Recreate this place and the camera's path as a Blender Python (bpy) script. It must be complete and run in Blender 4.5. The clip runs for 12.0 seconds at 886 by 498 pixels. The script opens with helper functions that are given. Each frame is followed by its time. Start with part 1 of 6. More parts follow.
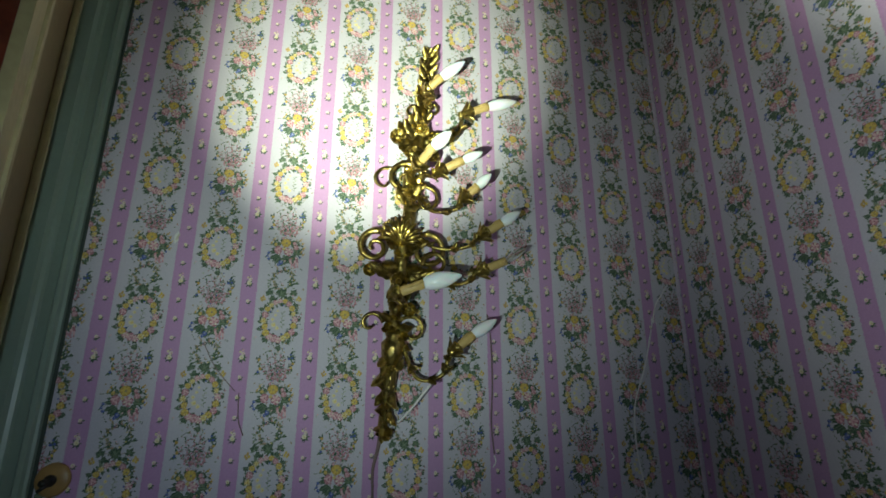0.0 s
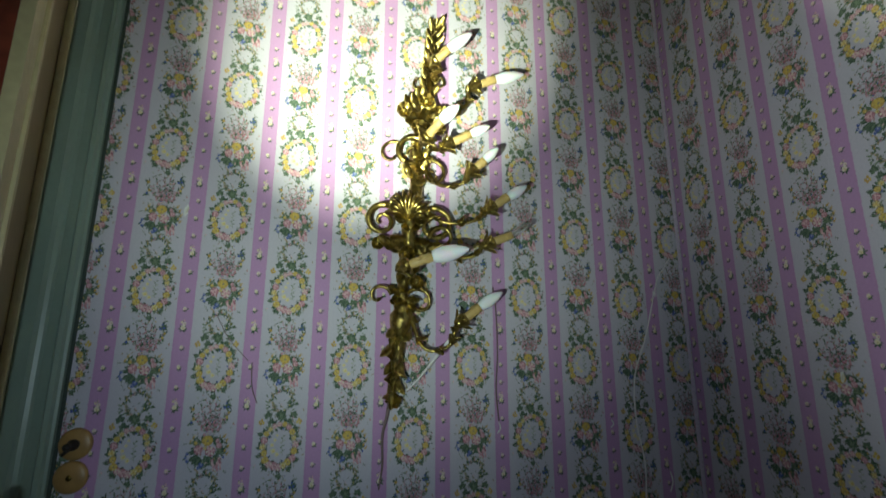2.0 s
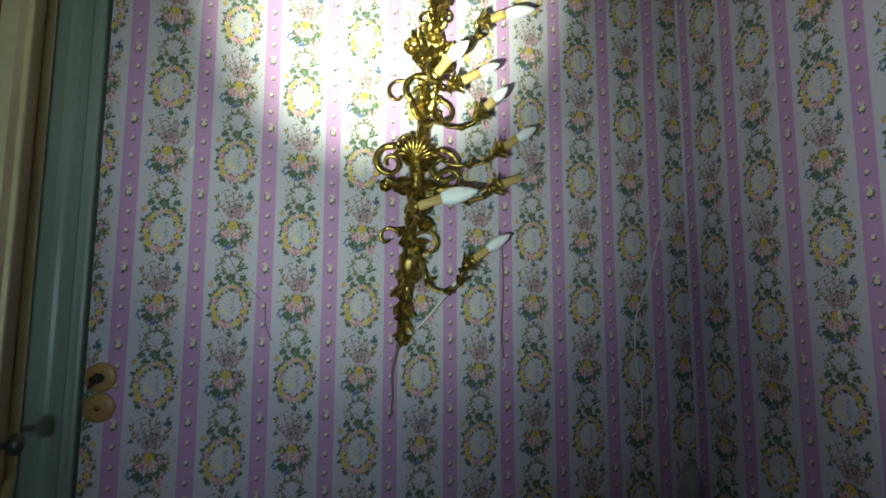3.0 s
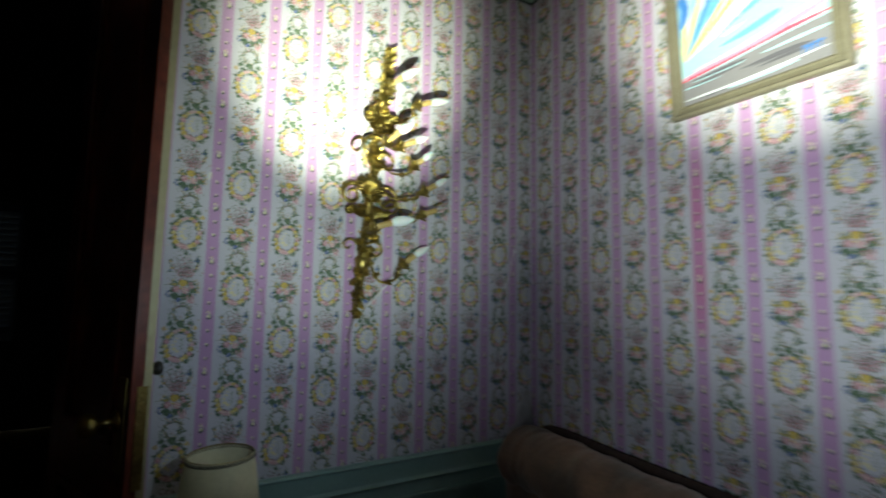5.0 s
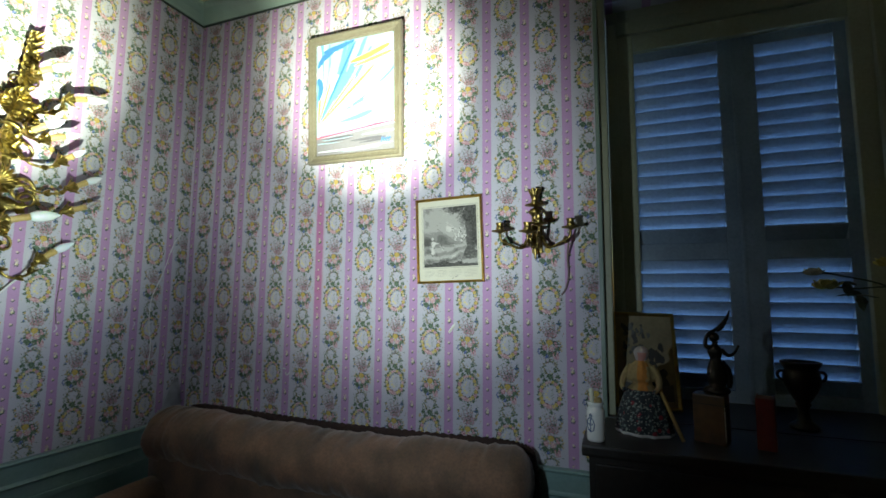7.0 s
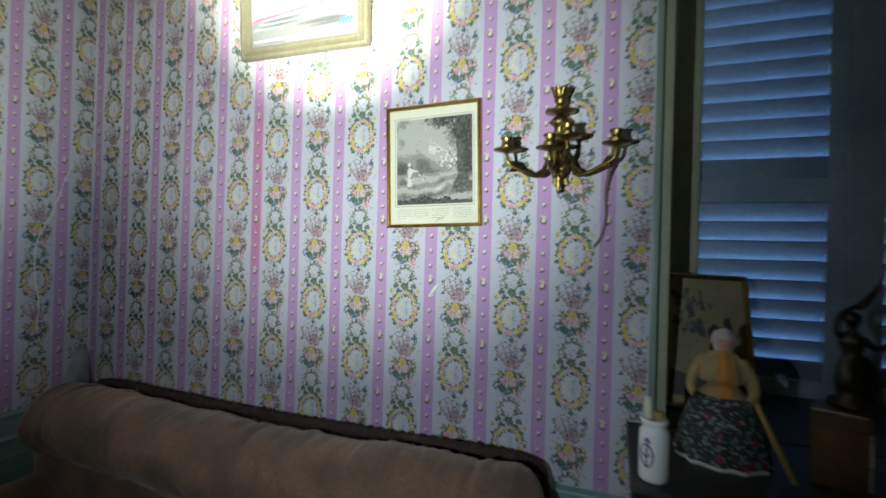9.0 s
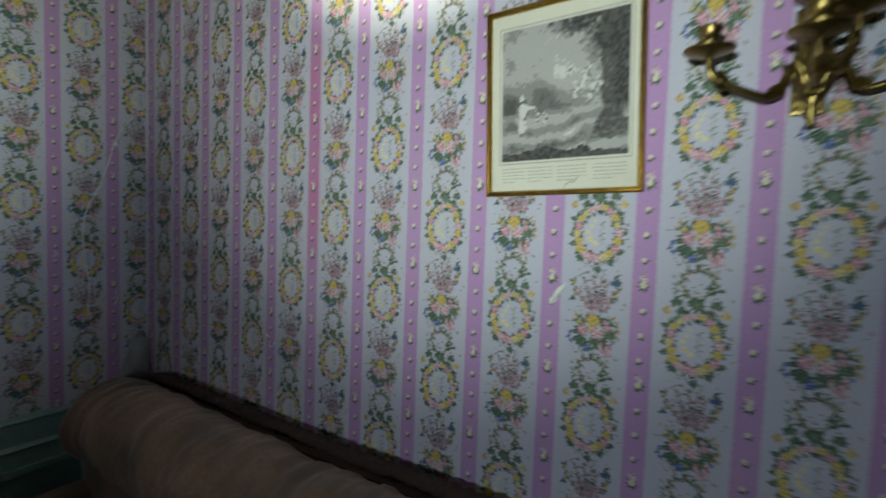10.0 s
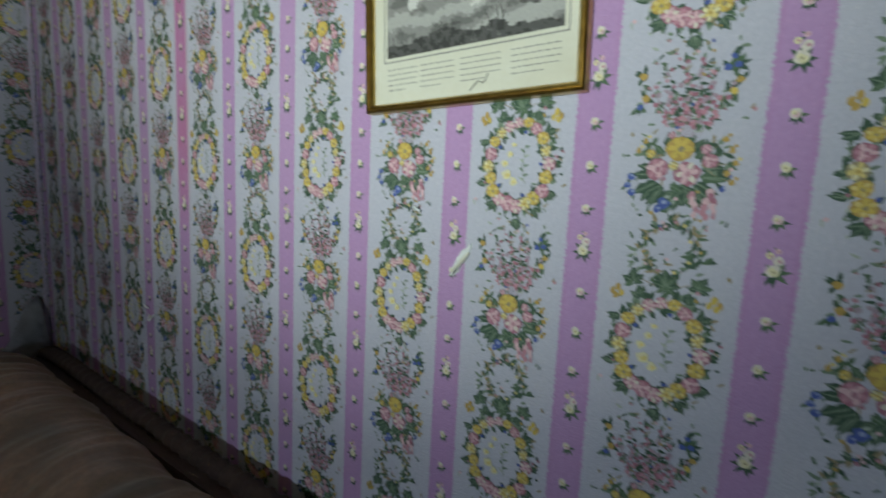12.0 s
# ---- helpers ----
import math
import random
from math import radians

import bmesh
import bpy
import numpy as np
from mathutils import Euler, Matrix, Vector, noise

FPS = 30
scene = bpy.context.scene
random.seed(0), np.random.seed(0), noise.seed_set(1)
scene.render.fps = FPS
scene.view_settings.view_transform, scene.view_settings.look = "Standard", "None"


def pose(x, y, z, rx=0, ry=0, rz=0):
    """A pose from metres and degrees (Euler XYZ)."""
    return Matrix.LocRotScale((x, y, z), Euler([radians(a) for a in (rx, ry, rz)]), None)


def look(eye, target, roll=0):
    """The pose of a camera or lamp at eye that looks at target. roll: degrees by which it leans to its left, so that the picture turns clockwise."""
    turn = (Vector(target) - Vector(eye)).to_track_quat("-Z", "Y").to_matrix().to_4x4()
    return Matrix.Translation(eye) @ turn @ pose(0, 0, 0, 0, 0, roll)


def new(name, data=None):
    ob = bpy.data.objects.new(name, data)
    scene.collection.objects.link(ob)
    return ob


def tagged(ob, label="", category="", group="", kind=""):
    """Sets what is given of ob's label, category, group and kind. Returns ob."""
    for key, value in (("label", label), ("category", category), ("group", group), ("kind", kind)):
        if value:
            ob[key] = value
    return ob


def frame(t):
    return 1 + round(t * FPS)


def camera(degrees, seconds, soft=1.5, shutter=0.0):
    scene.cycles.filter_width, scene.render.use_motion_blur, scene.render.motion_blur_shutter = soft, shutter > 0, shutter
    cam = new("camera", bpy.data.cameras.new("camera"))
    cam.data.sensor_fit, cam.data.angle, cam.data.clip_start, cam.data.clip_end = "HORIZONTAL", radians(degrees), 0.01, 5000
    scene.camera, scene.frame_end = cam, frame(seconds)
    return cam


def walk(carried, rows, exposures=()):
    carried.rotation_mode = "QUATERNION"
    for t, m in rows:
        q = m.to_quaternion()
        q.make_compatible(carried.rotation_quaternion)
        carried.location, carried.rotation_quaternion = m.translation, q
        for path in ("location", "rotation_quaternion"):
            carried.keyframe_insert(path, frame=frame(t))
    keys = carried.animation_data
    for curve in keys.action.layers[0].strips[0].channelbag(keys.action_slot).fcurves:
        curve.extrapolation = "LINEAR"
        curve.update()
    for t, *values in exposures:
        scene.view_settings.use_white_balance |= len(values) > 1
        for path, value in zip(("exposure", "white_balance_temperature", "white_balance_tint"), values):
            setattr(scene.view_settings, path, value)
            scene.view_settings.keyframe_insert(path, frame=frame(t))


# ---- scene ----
cam = camera(87.8, 12.0, 1.6, 0.5)
PATH = [
    (0, (1.285, -1.034, 1.528), (-0.609, -0.657, 2.048), -0.1),
    (0.5, (1.3, -1.029, 1.535), (-0.58, -0.606, 2.073), -0.6),
    (1, (1.315, -1.037, 1.539), (-0.559, -0.625, 2.103), -0.3),
    (1.5, (1.31, -1.054, 1.539), (-0.579, -0.662, 2.067), -0.1),
    (2, (1.296, -1.062, 1.522), (-0.622, -0.671, 1.934), 0.0),
    (2.5, (1.294, -1.056, 1.509), (-0.643, -0.65, 1.793), 0.0),
    (3, (1.297, -1.085, 1.502), (-0.653, -0.686, 1.697), 0.1),
    (3.2, (1.3, -1.11, 1.499), (-0.652, -0.699, 1.652), 0.3),
    (4.8, (1.74, -1.524, 1.476), (-0.067, -0.69, 1.682), 1.7),
    (5, (1.833, -1.561, 1.464), (0.1, -0.583, 1.661), 1.0),
    (5.5, (2.05, -1.627, 1.465), (0.591, -0.274, 1.67), 2.0),
    (6, (2.175, -1.733, 1.457), (1.093, -0.064, 1.667), 1.3),
    (6.5, (2.254, -1.879, 1.465), (1.458, -0.055, 1.663), -0.0),
    (6.7, (2.275, -1.927, 1.447), (1.529, -0.083, 1.651), 0.3),
    (8.3, (2.249, -1.725, 1.46), (1.604, 0.158, 1.655), 0.2),
    (8.5, (2.231, -1.632, 1.456), (1.557, 0.247, 1.585), 1.0),
    (9, (2.114, -1.341, 1.437), (1.416, 0.534, 1.443), 1.6),
    (9.5, (1.96, -1.079, 1.466), (1.149, 0.75, 1.46), 2.4),
    (10, (1.871, -0.913, 1.445), (0.829, 0.79, 1.332), 2.0),
    (10.5, (1.833, -0.726, 1.438), (0.514, 0.772, 1.313), 1.0),
    (11, (1.829, -0.59, 1.432), (0.475, 0.873, 1.282), 1.5),
    (11.5, (1.853, -0.536, 1.415), (0.59, 1.005, 1.237), 2.6),
    (12, (1.903, -0.513, 1.402), (0.798, 1.135, 1.147), 2.8),
]
walk(cam, [(t, look(eye, target, roll)) for t, eye, target, roll in PATH],
     [(0, -1.38), (2, -1.1), (3, -0.9), (5, -0.9), (5.5, -1.1), (6, -0.78), (6.5, -0.42), (8.3, -0.12), (9, 0.05), (9.5, -0.32), (10.2, -0.65), (11, -0.45), (12, -0.45)])

# ---- light: night-dark room lit by a hand torch, dusk sky behind closed louvres ----
world = bpy.data.worlds.new("dusk")
scene.world = world
world.use_nodes = True
wn = world.node_tree
sky = wn.nodes.new("ShaderNodeTexSky")
sky.sky_type = 'NISHITA'
sky.sun_disc = False
sky.sun_elevation = radians(4)
sky.sun_rotation = radians(200)
wn.links.new(sky.outputs[0], wn.nodes["Background"].inputs[0])
wn.nodes["Background"].inputs[1].default_value = 0.10


def torch(name, eye, target, watts, degrees, blend, colour, size):
    lamp = bpy.data.lights.new(name, 'SPOT')
    lamp.energy, lamp.spot_size, lamp.spot_blend = watts, radians(degrees), blend
    lamp.color, lamp.shadow_soft_size = colour, size
    ob = new(name, lamp)
    ob.matrix_world = look(eye, target)
    return ob


# the torch as it is held before the gilt sconce, then before the sofa wall: a hot core in a wide, cooler spill
torch("torch_core_sconce", (1.25, -1.24, 1.41), (0, -0.99, 2.42), 640, 42, 1.0, (0.91, 0.98, 0.72), 0.012)
torch("torch_halo_sconce", (1.25, -1.24, 1.41), (0, -0.96, 2.04), 55, 80, 1.0, (0.84, 0.96, 0.77), 0.012)
torch("torch_spill_sconce", (1.25, -1.24, 1.41), (0, -1.15, 1.70), 26, 105, 1.0, (0.69, 0.89, 1.0), 0.012)
torch("torch_core_sofa", (1.82, -1.62, 1.40), (1.14, 0, 2.48), 900, 34, 1.0, (0.95, 0.98, 0.76), 0.012)
torch("torch_halo_sofa", (1.82, -1.62, 1.40), (1.30, 0, 1.95), 125, 68, 1.0, (0.85, 0.96, 0.88), 0.012)
torch("torch_spill_sofa", (1.82, -1.62, 1.40), (1.38, 0, 1.50), 34, 98, 1.0, (0.72, 0.89, 1.0), 0.012)

# the dusk sky's light in the window's opening, outside the shutters
dusk = bpy.data.lights.new("dusk_window", 'AREA')
dusk.shape, dusk.size, dusk.size_y, dusk.energy, dusk.color = 'RECTANGLE', 1.0, 1.8, 24, (0.44, 0.68, 1.0)
new("dusk_window", dusk).matrix_world = look((2.80, 0.62, 1.9), (2.80, 0.0, 1.9))

# ---- materials ----
def mat(name, colour, rough=0.6, metal=0.0, grain=0.0, grain_scale=60.0, spots=0.0, spot_scale=6.0, bump=0.0,
        bump_scale=120.0, dark=None, **extra):
    """Principled material with fine grain, broad stains and relief, at real size (object metres)."""
    m = bpy.data.materials.new(name)
    m.use_nodes = True
    nt = m.node_tree
    p = nt.nodes["Principled BSDF"]
    p.inputs["Base Color"].default_value = (*colour, 1)
    p.inputs["Roughness"].default_value = rough
    p.inputs["Metallic"].default_value = metal
    for k, v in extra.items():
        p.inputs[k.replace("_", " ").title().replace("Ior", "IOR")].default_value = v
    tc = nt.nodes.new("ShaderNodeTexCoord")

    def tex(scale, detail=4.0):
        n = nt.nodes.new("ShaderNodeTexNoise")
        n.inputs["Scale"].default_value, n.inputs["Detail"].default_value = scale, detail
        nt.links.new(tc.outputs["Object"], n.inputs["Vector"])
        return n.outputs["Fac"]

    col = None
    if grain or spots:
        d = dark or tuple(c * 0.45 for c in colour)
        src = None
        for amount, sc in ((spots, spot_scale), (grain, grain_scale)):
            if not amount:
                continue
            ramp = nt.nodes.new("ShaderNodeMapRange")
            ramp.inputs["From Min"].default_value, ramp.inputs["From Max"].default_value = 0.35, 0.75
            ramp.inputs["To Min"].default_value, ramp.inputs["To Max"].default_value = 0.0, amount
            nt.links.new(tex(sc), ramp.inputs["Value"])
            mix = nt.nodes.new("ShaderNodeMixRGB")
            mix.inputs[1].default_value, mix.inputs[2].default_value = (*colour, 1), (*d, 1)
            if src:
                nt.links.new(src, mix.inputs[1])
            nt.links.new(ramp.outputs[0], mix.inputs[0])
            src = mix.outputs[0]
        nt.links.new(src, p.inputs["Base Color"])
    if bump:
        b = nt.nodes.new("ShaderNodeBump")
        b.inputs["Strength"].default_value, b.inputs["Distance"].default_value = bump, 0.004
        nt.links.new(tex(bump_scale, 6.0), b.inputs["Height"])
        nt.links.new(b.outputs[0], p.inputs["Normal"])
    return m


def paper_material(name, axis, centre, pitch, stain=None):
    """Woven-look wallpaper ground: pale lilac-grey with pink-lilac bands halfway between the flower columns."""
    m = mat(name, (0.66, 0.64, 0.74), 0.85, bump=0.5, bump_scale=380)
    nt = m.node_tree
    p = nt.nodes["Principled BSDF"]
    tc = nt.nodes.new("ShaderNodeTexCoord")
    sep = nt.nodes.new("ShaderNodeSeparateXYZ")
    nt.links.new(tc.outputs["Object"], sep.inputs[0])

    def math_node(op, a, b=None, clamp=False):
        n = nt.nodes.new("ShaderNodeMath")
        n.operation, n.use_clamp = op, clamp
        for i, v in enumerate((a, b)):
            if v is None:
                continue
            if isinstance(v, (int, float)):
                n.inputs[i].default_value = v
            else:
                nt.links.new(v, n.inputs[i])
        return n.outputs[0]

    def noise_node(scale, detail=3.0):
        n = nt.nodes.new("ShaderNodeTexNoise")
        n.inputs["Scale"].default_value, n.inputs["Detail"].default_value = scale, detail
        nt.links.new(tc.outputs["Object"], n.inputs["Vector"])
        return n.outputs["Fac"]

    def mix_node(fac, a, b):
        n = nt.nodes.new("ShaderNodeMixRGB")
        for i, v in ((0, fac), (1, a), (2, b)):
            if isinstance(v, tuple):
                n.inputs[i].default_value = (*v, 1)
            elif isinstance(v, float):
                n.inputs[i].default_value = v
            else:
                nt.links.new(v, n.inputs[i])
        return n.outputs[0]

    u = sep.outputs[axis]
    # distance from the band's middle, frayed at its edge by fine noise
    phase = math_node('FRACT', math_node('DIVIDE', math_node('SUBTRACT', u, centre), pitch))
    dist = math_node('MULTIPLY', math_node('ABSOLUTE', math_node('SUBTRACT', phase, 0.5)), pitch)
    fray = math_node('MULTIPLY', math_node('SUBTRACT', noise_node(330), 0.5), 0.010)
    band = math_node('MULTIPLY', math_node('SUBTRACT', 0.0205, math_node('ADD', dist, fray)), 900, True)
    rim = math_node('MULTIPLY', math_node('SUBTRACT', 0.0042, math_node('ABSOLUTE', math_node('SUBTRACT', math_node('ADD', dist, fray), 0.0185))), 220, True)
    ground = mix_node(math_node('MULTIPLY', noise_node(5), 0.5), (0.66, 0.65, 0.735), (0.55, 0.545, 0.64))
    ground = mix_node(math_node('MULTIPLY', noise_node(230, 3), 0.75), ground, (0.38, 0.395, 0.48))
    ground = mix_node(math_node('MULTIPLY', noise_node(42, 4), 0.30), ground, (0.50, 0.51, 0.58))
    lilac = mix_node(noise_node(190, 2), (0.54, 0.335, 0.58), (0.43, 0.25, 0.48))
    col = mix_node(band, ground, lilac)
    col = mix_node(math_node('MULTIPLY', math_node('MULTIPLY', rim, band), 0.35), col, (0.46, 0.22, 0.45))
    if stain:
        sx, sz0, sz1 = stain
        near = math_node('MULTIPLY', math_node('SUBTRACT', 0.030, math_node('ABSOLUTE', math_node('SUBTRACT', u, sx))), 70, True)
        up = math_node('MULTIPLY', math_node('SUBTRACT', sep.outputs[2], sz0), 5, True)
        down = math_node('MULTIPLY', math_node('SUBTRACT', sz1, sep.outputs[2]), 5, True)
        fac = math_node('MULTIPLY', math_node('MULTIPLY', near, math_node('MULTIPLY', up, down)), math_node('MULTIPLY', noise_node(14), 0.9))
        col = mix_node(fac, col, (0.52, 0.10, 0.22))
    # old damp marks
    damp = math_node('MULTIPLY', math_node('SUBTRACT', noise_node(1.7, 5), 0.56), 1.6, True)
    col = mix_node(math_node('MULTIPLY', damp, 0.5), col, (0.44, 0.40, 0.42))
    nt.links.new(col, p.inputs["Base Color"])
    return m


def glass(name, colour=(1, 1, 1), rough=0.02):
    m = mat(name, colour, rough)
    m.node_tree.nodes["Principled BSDF"].inputs["Transmission Weight"].default_value = 1.0
    return m


PITCH_A, COL_A, REPEAT_A, WREATH_A = 0.1685, -1.220, 0.387, 1.663
PITCH_B, COL_B, REPEAT_B, WREATH_B = 0.1735, 1.1405, 0.375, 1.248
M_paper_a = paper_material("wallpaper_sconce_wall", 1, COL_A, PITCH_A)
M_paper_b = paper_material("wallpaper_sofa_wall", 0, COL_B, PITCH_B, stain=(0.882, 1.25, 2.05))
INKS = [mat("ink_" + n, c, 0.85, grain=0.45, grain_scale=260, dark=tuple(x * 0.62 for x in c), bump=0.3, bump_scale=380) for n, c in (
    ("yellow", (0.66, 0.50, 0.12)), ("straw", (0.74, 0.62, 0.24)), ("pink", (0.56, 0.28, 0.34)),
    ("blush", (0.74, 0.50, 0.54)), ("cream", (0.74, 0.69, 0.60)), ("dark_green", (0.060, 0.110, 0.072)),
    ("leaf_green", (0.10, 0.165, 0.095)), ("blue", (0.085, 0.13, 0.40)), ("stem", (0.34, 0.28, 0.17)),
    ("rose_red", (0.42, 0.18, 0.24)), ("orange", (0.52, 0.35, 0.10)), ("sage", (0.20, 0.27, 0.19)),
    ("pale_sage", (0.44, 0.49, 0.42)), ("pale_blue", (0.34, 0.40, 0.62)), ("mauve", (0.42, 0.32, 0.38)),
    ("pale_yellow", (0.76, 0.71, 0.44)))]
M_plaster = mat("old_plaster", (0.55, 0.53, 0.48), 0.9, spots=0.5, spot_scale=2.5, bump=0.3, bump_scale=30)
M_ceiling = mat("ceiling_yellow_distemper", (0.66, 0.62, 0.36), 0.9, spots=0.4, spot_scale=3, bump=0.2, bump_scale=40)
M_green = mat("green_gloss_paint", (0.21, 0.29, 0.25), 0.38, grain=0.3, grain_scale=90, spots=0.45, spot_scale=5, dark=(0.17, 0.22, 0.19), bump=0.15, bump_scale=60)
M_olive = mat("olive_cream_paint", (0.40, 0.41, 0.28), 0.45, grain=0.3, grain_scale=80, spots=0.4, spot_scale=4, dark=(0.2, 0.19, 0.12), bump=0.15, bump_scale=60)
M_teal = mat("teal_dado_paint", (0.27, 0.43, 0.42), 0.42, grain=0.3, grain_scale=70, spots=0.5, spot_scale=4, dark=(0.15, 0.26, 0.25), bump=0.15, bump_scale=50)
M_cornice = mat("cornice_sea_green", (0.36, 0.50, 0.44), 0.7, spots=0.35, spot_scale=6, bump=0.15, bump_scale=60)
M_line = mat("dark_lining", (0.04, 0.06, 0.05), 0.6, grain=0.3)
M_floor = mat("oak_floorboards", (0.16, 0.10, 0.06), 0.5, grain=0.6, grain_scale=25, spots=0.4, spot_scale=3, bump=0.2, bump_scale=60)
# dark blue-grey base colour stands in for the missing light next door
M_dark_room = mat("gloom_tinted_wall", (0.10, 0.12, 0.14), 0.9, spots=0.5, spot_scale=2, bump=0.2, bump_scale=20)
M_mahogany = mat("varnished_mahogany", (0.17, 0.036, 0.020), 0.30, grain=0.6, grain_scale=35, spots=0.4, spot_scale=4, dark=(0.02, 0.006, 0.004), bump=0.06, bump_scale=50)
M_cream = mat("cream_door_paint", (0.40, 0.36, 0.20), 0.5, grain=0.3, grain_scale=60, spots=0.35, spot_scale=5, bump=0.15, bump_scale=60)
M_beige = mat("beige_door_panel", (0.24, 0.18, 0.085), 0.55, grain=0.3, grain_scale=50, spots=0.4, spot_scale=4, bump=0.1, bump_scale=60)
M_gilt = mat("gilt_bronze", (0.62, 0.48, 0.13), 0.30, 1.0, grain=0.9, grain_scale=70, spots=0.8, spot_scale=20, dark=(0.085, 0.070, 0.035), bump=0.7, bump_scale=75)
M_brass = mat("tarnished_brass", (0.34, 0.25, 0.08), 0.36, 1.0, grain=0.5, grain_scale=60, spots=0.6, spot_scale=20, dark=(0.08, 0.06, 0.025), bump=0.3, bump_scale=110)
M_candle = mat("yellowed_candle_sleeve", (0.52, 0.38, 0.14), 0.5, grain=0.3, grain_scale=80, spots=0.3, spot_scale=30, bump=0.2, bump_scale=120)
M_opal = mat("opal_bulb_glass", (0.78, 0.84, 0.90), 0.12, grain=0.06, grain_scale=50, subsurface_weight=0.25)
M_clear = glass("clear_bulb_glass", (0.95, 0.97, 0.95))
M_dust = mat("cobweb_grey", (0.78, 0.78, 0.80), 0.95, grain=0.4, grain_scale=200)
M_bare = mat("bare_white_paper", (0.74, 0.78, 0.76), 0.9, grain=0.2, grain_scale=120)
M_gold = mat("gold_leaf_frame", (0.60, 0.42, 0.12), 0.34, 1.0, grain=0.5, grain_scale=80, spots=0.35, spot_scale=18, dark=(0.22, 0.14, 0.05), bump=0.2, bump_scale=120)
M_frame = mat("grey_gilt_frame", (0.22, 0.21, 0.15), 0.5, 0.25, grain=0.6, grain_scale=110, spots=0.5, spot_scale=22, dark=(0.14, 0.12, 0.08), bump=0.4, bump_scale=160)
M_mount = mat("aged_mount_paper", (0.66, 0.66, 0.56), 0.9, grain=0.12, grain_scale=150, spots=0.35, spot_scale=9, dark=(0.48, 0.44, 0.30))
M_sofa = mat("worn_brown_velvet", (0.235, 0.128, 0.078), 0.8, grain=0.5, grain_scale=110, spots=0.95, spot_scale=7, dark=(0.055, 0.046, 0.034), bump=0.6, bump_scale=30, sheen_weight=0.25)
M_sofa_trim = mat("dark_braid", (0.035, 0.016, 0.012), 0.8, grain=0.5, grain_scale=200, bump=0.6, bump_scale=220)
M_shade = mat("parchment_shade", (0.60, 0.57, 0.40), 0.8, grain=0.2, grain_scale=60, spots=0.25, spot_scale=12, bump=0.1)
M_braid = mat("grey_braid", (0.20, 0.18, 0.13), 0.9, grain=0.6, grain_scale=260, bump=0.6, bump_scale=260)
M_shutter = mat("blue_grey_shutter_paint", (0.36, 0.47, 0.60), 0.5, grain=0.3, grain_scale=70, spots=0.5, spot_scale=5, dark=(0.10, 0.14, 0.22), bump=0.2, bump_scale=70)
M_black_wood = mat("ebonised_wood", (0.012, 0.010, 0.009), 0.45, grain=0.5, grain_scale=60, spots=0.4, spot_scale=8, dark=(0.03, 0.028, 0.026), bump=0.1)
M_white_china = mat("white_china", (0.78, 0.80, 0.80), 0.16, grain=0.05)
M_cobalt = mat("cobalt_glaze", (0.10, 0.15, 0.30), 0.2, grain=0.3)
M_red_book = mat("red_cloth_binding", (0.14, 0.018, 0.010), 0.6, grain=0.5, grain_scale=90, spots=0.4, spot_scale=20, bump=0.2)
M_box = mat("scuffed_brown_lacquer", (0.13, 0.070, 0.022), 0.35, grain=0.5, grain_scale=40, spots=0.9, spot_scale=14, dark=(0.028, 0.016, 0.009), bump=0.1)
M_bronze = mat("dark_bronze", (0.035, 0.028, 0.022), 0.38, 0.7, grain=0.4, grain_scale=60, bump=0.2)
M_wicker = mat("golden_cane", (0.45, 0.29, 0.08), 0.5, grain=0.4, grain_scale=80)
M_skirt = mat("printed_doll_skirt", (0.022, 0.030, 0.036), 0.9, bump=0.3)


def skirt_print(m):
    """Dark blue cotton with pale florets and scattered clusters of red."""
    nt = m.node_tree
    tc = nt.nodes.new("ShaderNodeTexCoord")
    col = None
    for scale, limit, ink in ((75, 0.34, (0.13, 0.17, 0.16)), (34, 0.26, (0.20, 0.022, 0.035)), (120, 0.24, (0.30, 0.31, 0.28))):
        v = nt.nodes.new("ShaderNodeTexVoronoi")
        v.inputs["Scale"].default_value = scale
        nt.links.new(tc.outputs["Object"], v.inputs["Vector"])
        less = nt.nodes.new("ShaderNodeMath")
        less.operation = 'LESS_THAN'
        less.inputs[1].default_value = limit
        nt.links.new(v.outputs["Distance"], less.inputs[0])
        mix = nt.nodes.new("ShaderNodeMixRGB")
        mix.inputs[1].default_value, mix.inputs[2].default_value = (0.022, 0.030, 0.036, 1), (*ink, 1)
        if col:
            nt.links.new(col, mix.inputs[1])
        nt.links.new(less.outputs[0], mix.inputs[0])
        col = mix.outputs[0]
    nt.links.new(col, nt.nodes["Principled BSDF"].inputs["Base Color"])


skirt_print(M_skirt)
M_hem = mat("white_cotton_hem", (0.62, 0.62, 0.60), 0.9, grain=0.3, grain_scale=120)
M_bodice = mat("orange_bodice", (0.46, 0.20, 0.04), 0.9, grain=0.4, grain_scale=90)
M_painted_face = mat("rosy_painted_face", (0.46, 0.22, 0.19), 0.7, grain=0.2, grain_scale=60)
M_shawl = mat("mustard_shawl", (0.36, 0.27, 0.12), 0.9, grain=0.4, grain_scale=90, spots=0.5, spot_scale=30, bump=0.3)
M_bonnet = mat("grey_linen", (0.42, 0.38, 0.36), 0.9, grain=0.3, grain_scale=100)
M_petal = mat("yellow_silk_petals", (0.60, 0.54, 0.13), 0.7, grain=0.3, grain_scale=60, subsurface_weight=0.1)
M_petal_cream = mat("cream_silk_petals", (0.62, 0.60, 0.40), 0.7, grain=0.3, grain_scale=60, subsurface_weight=0.1)
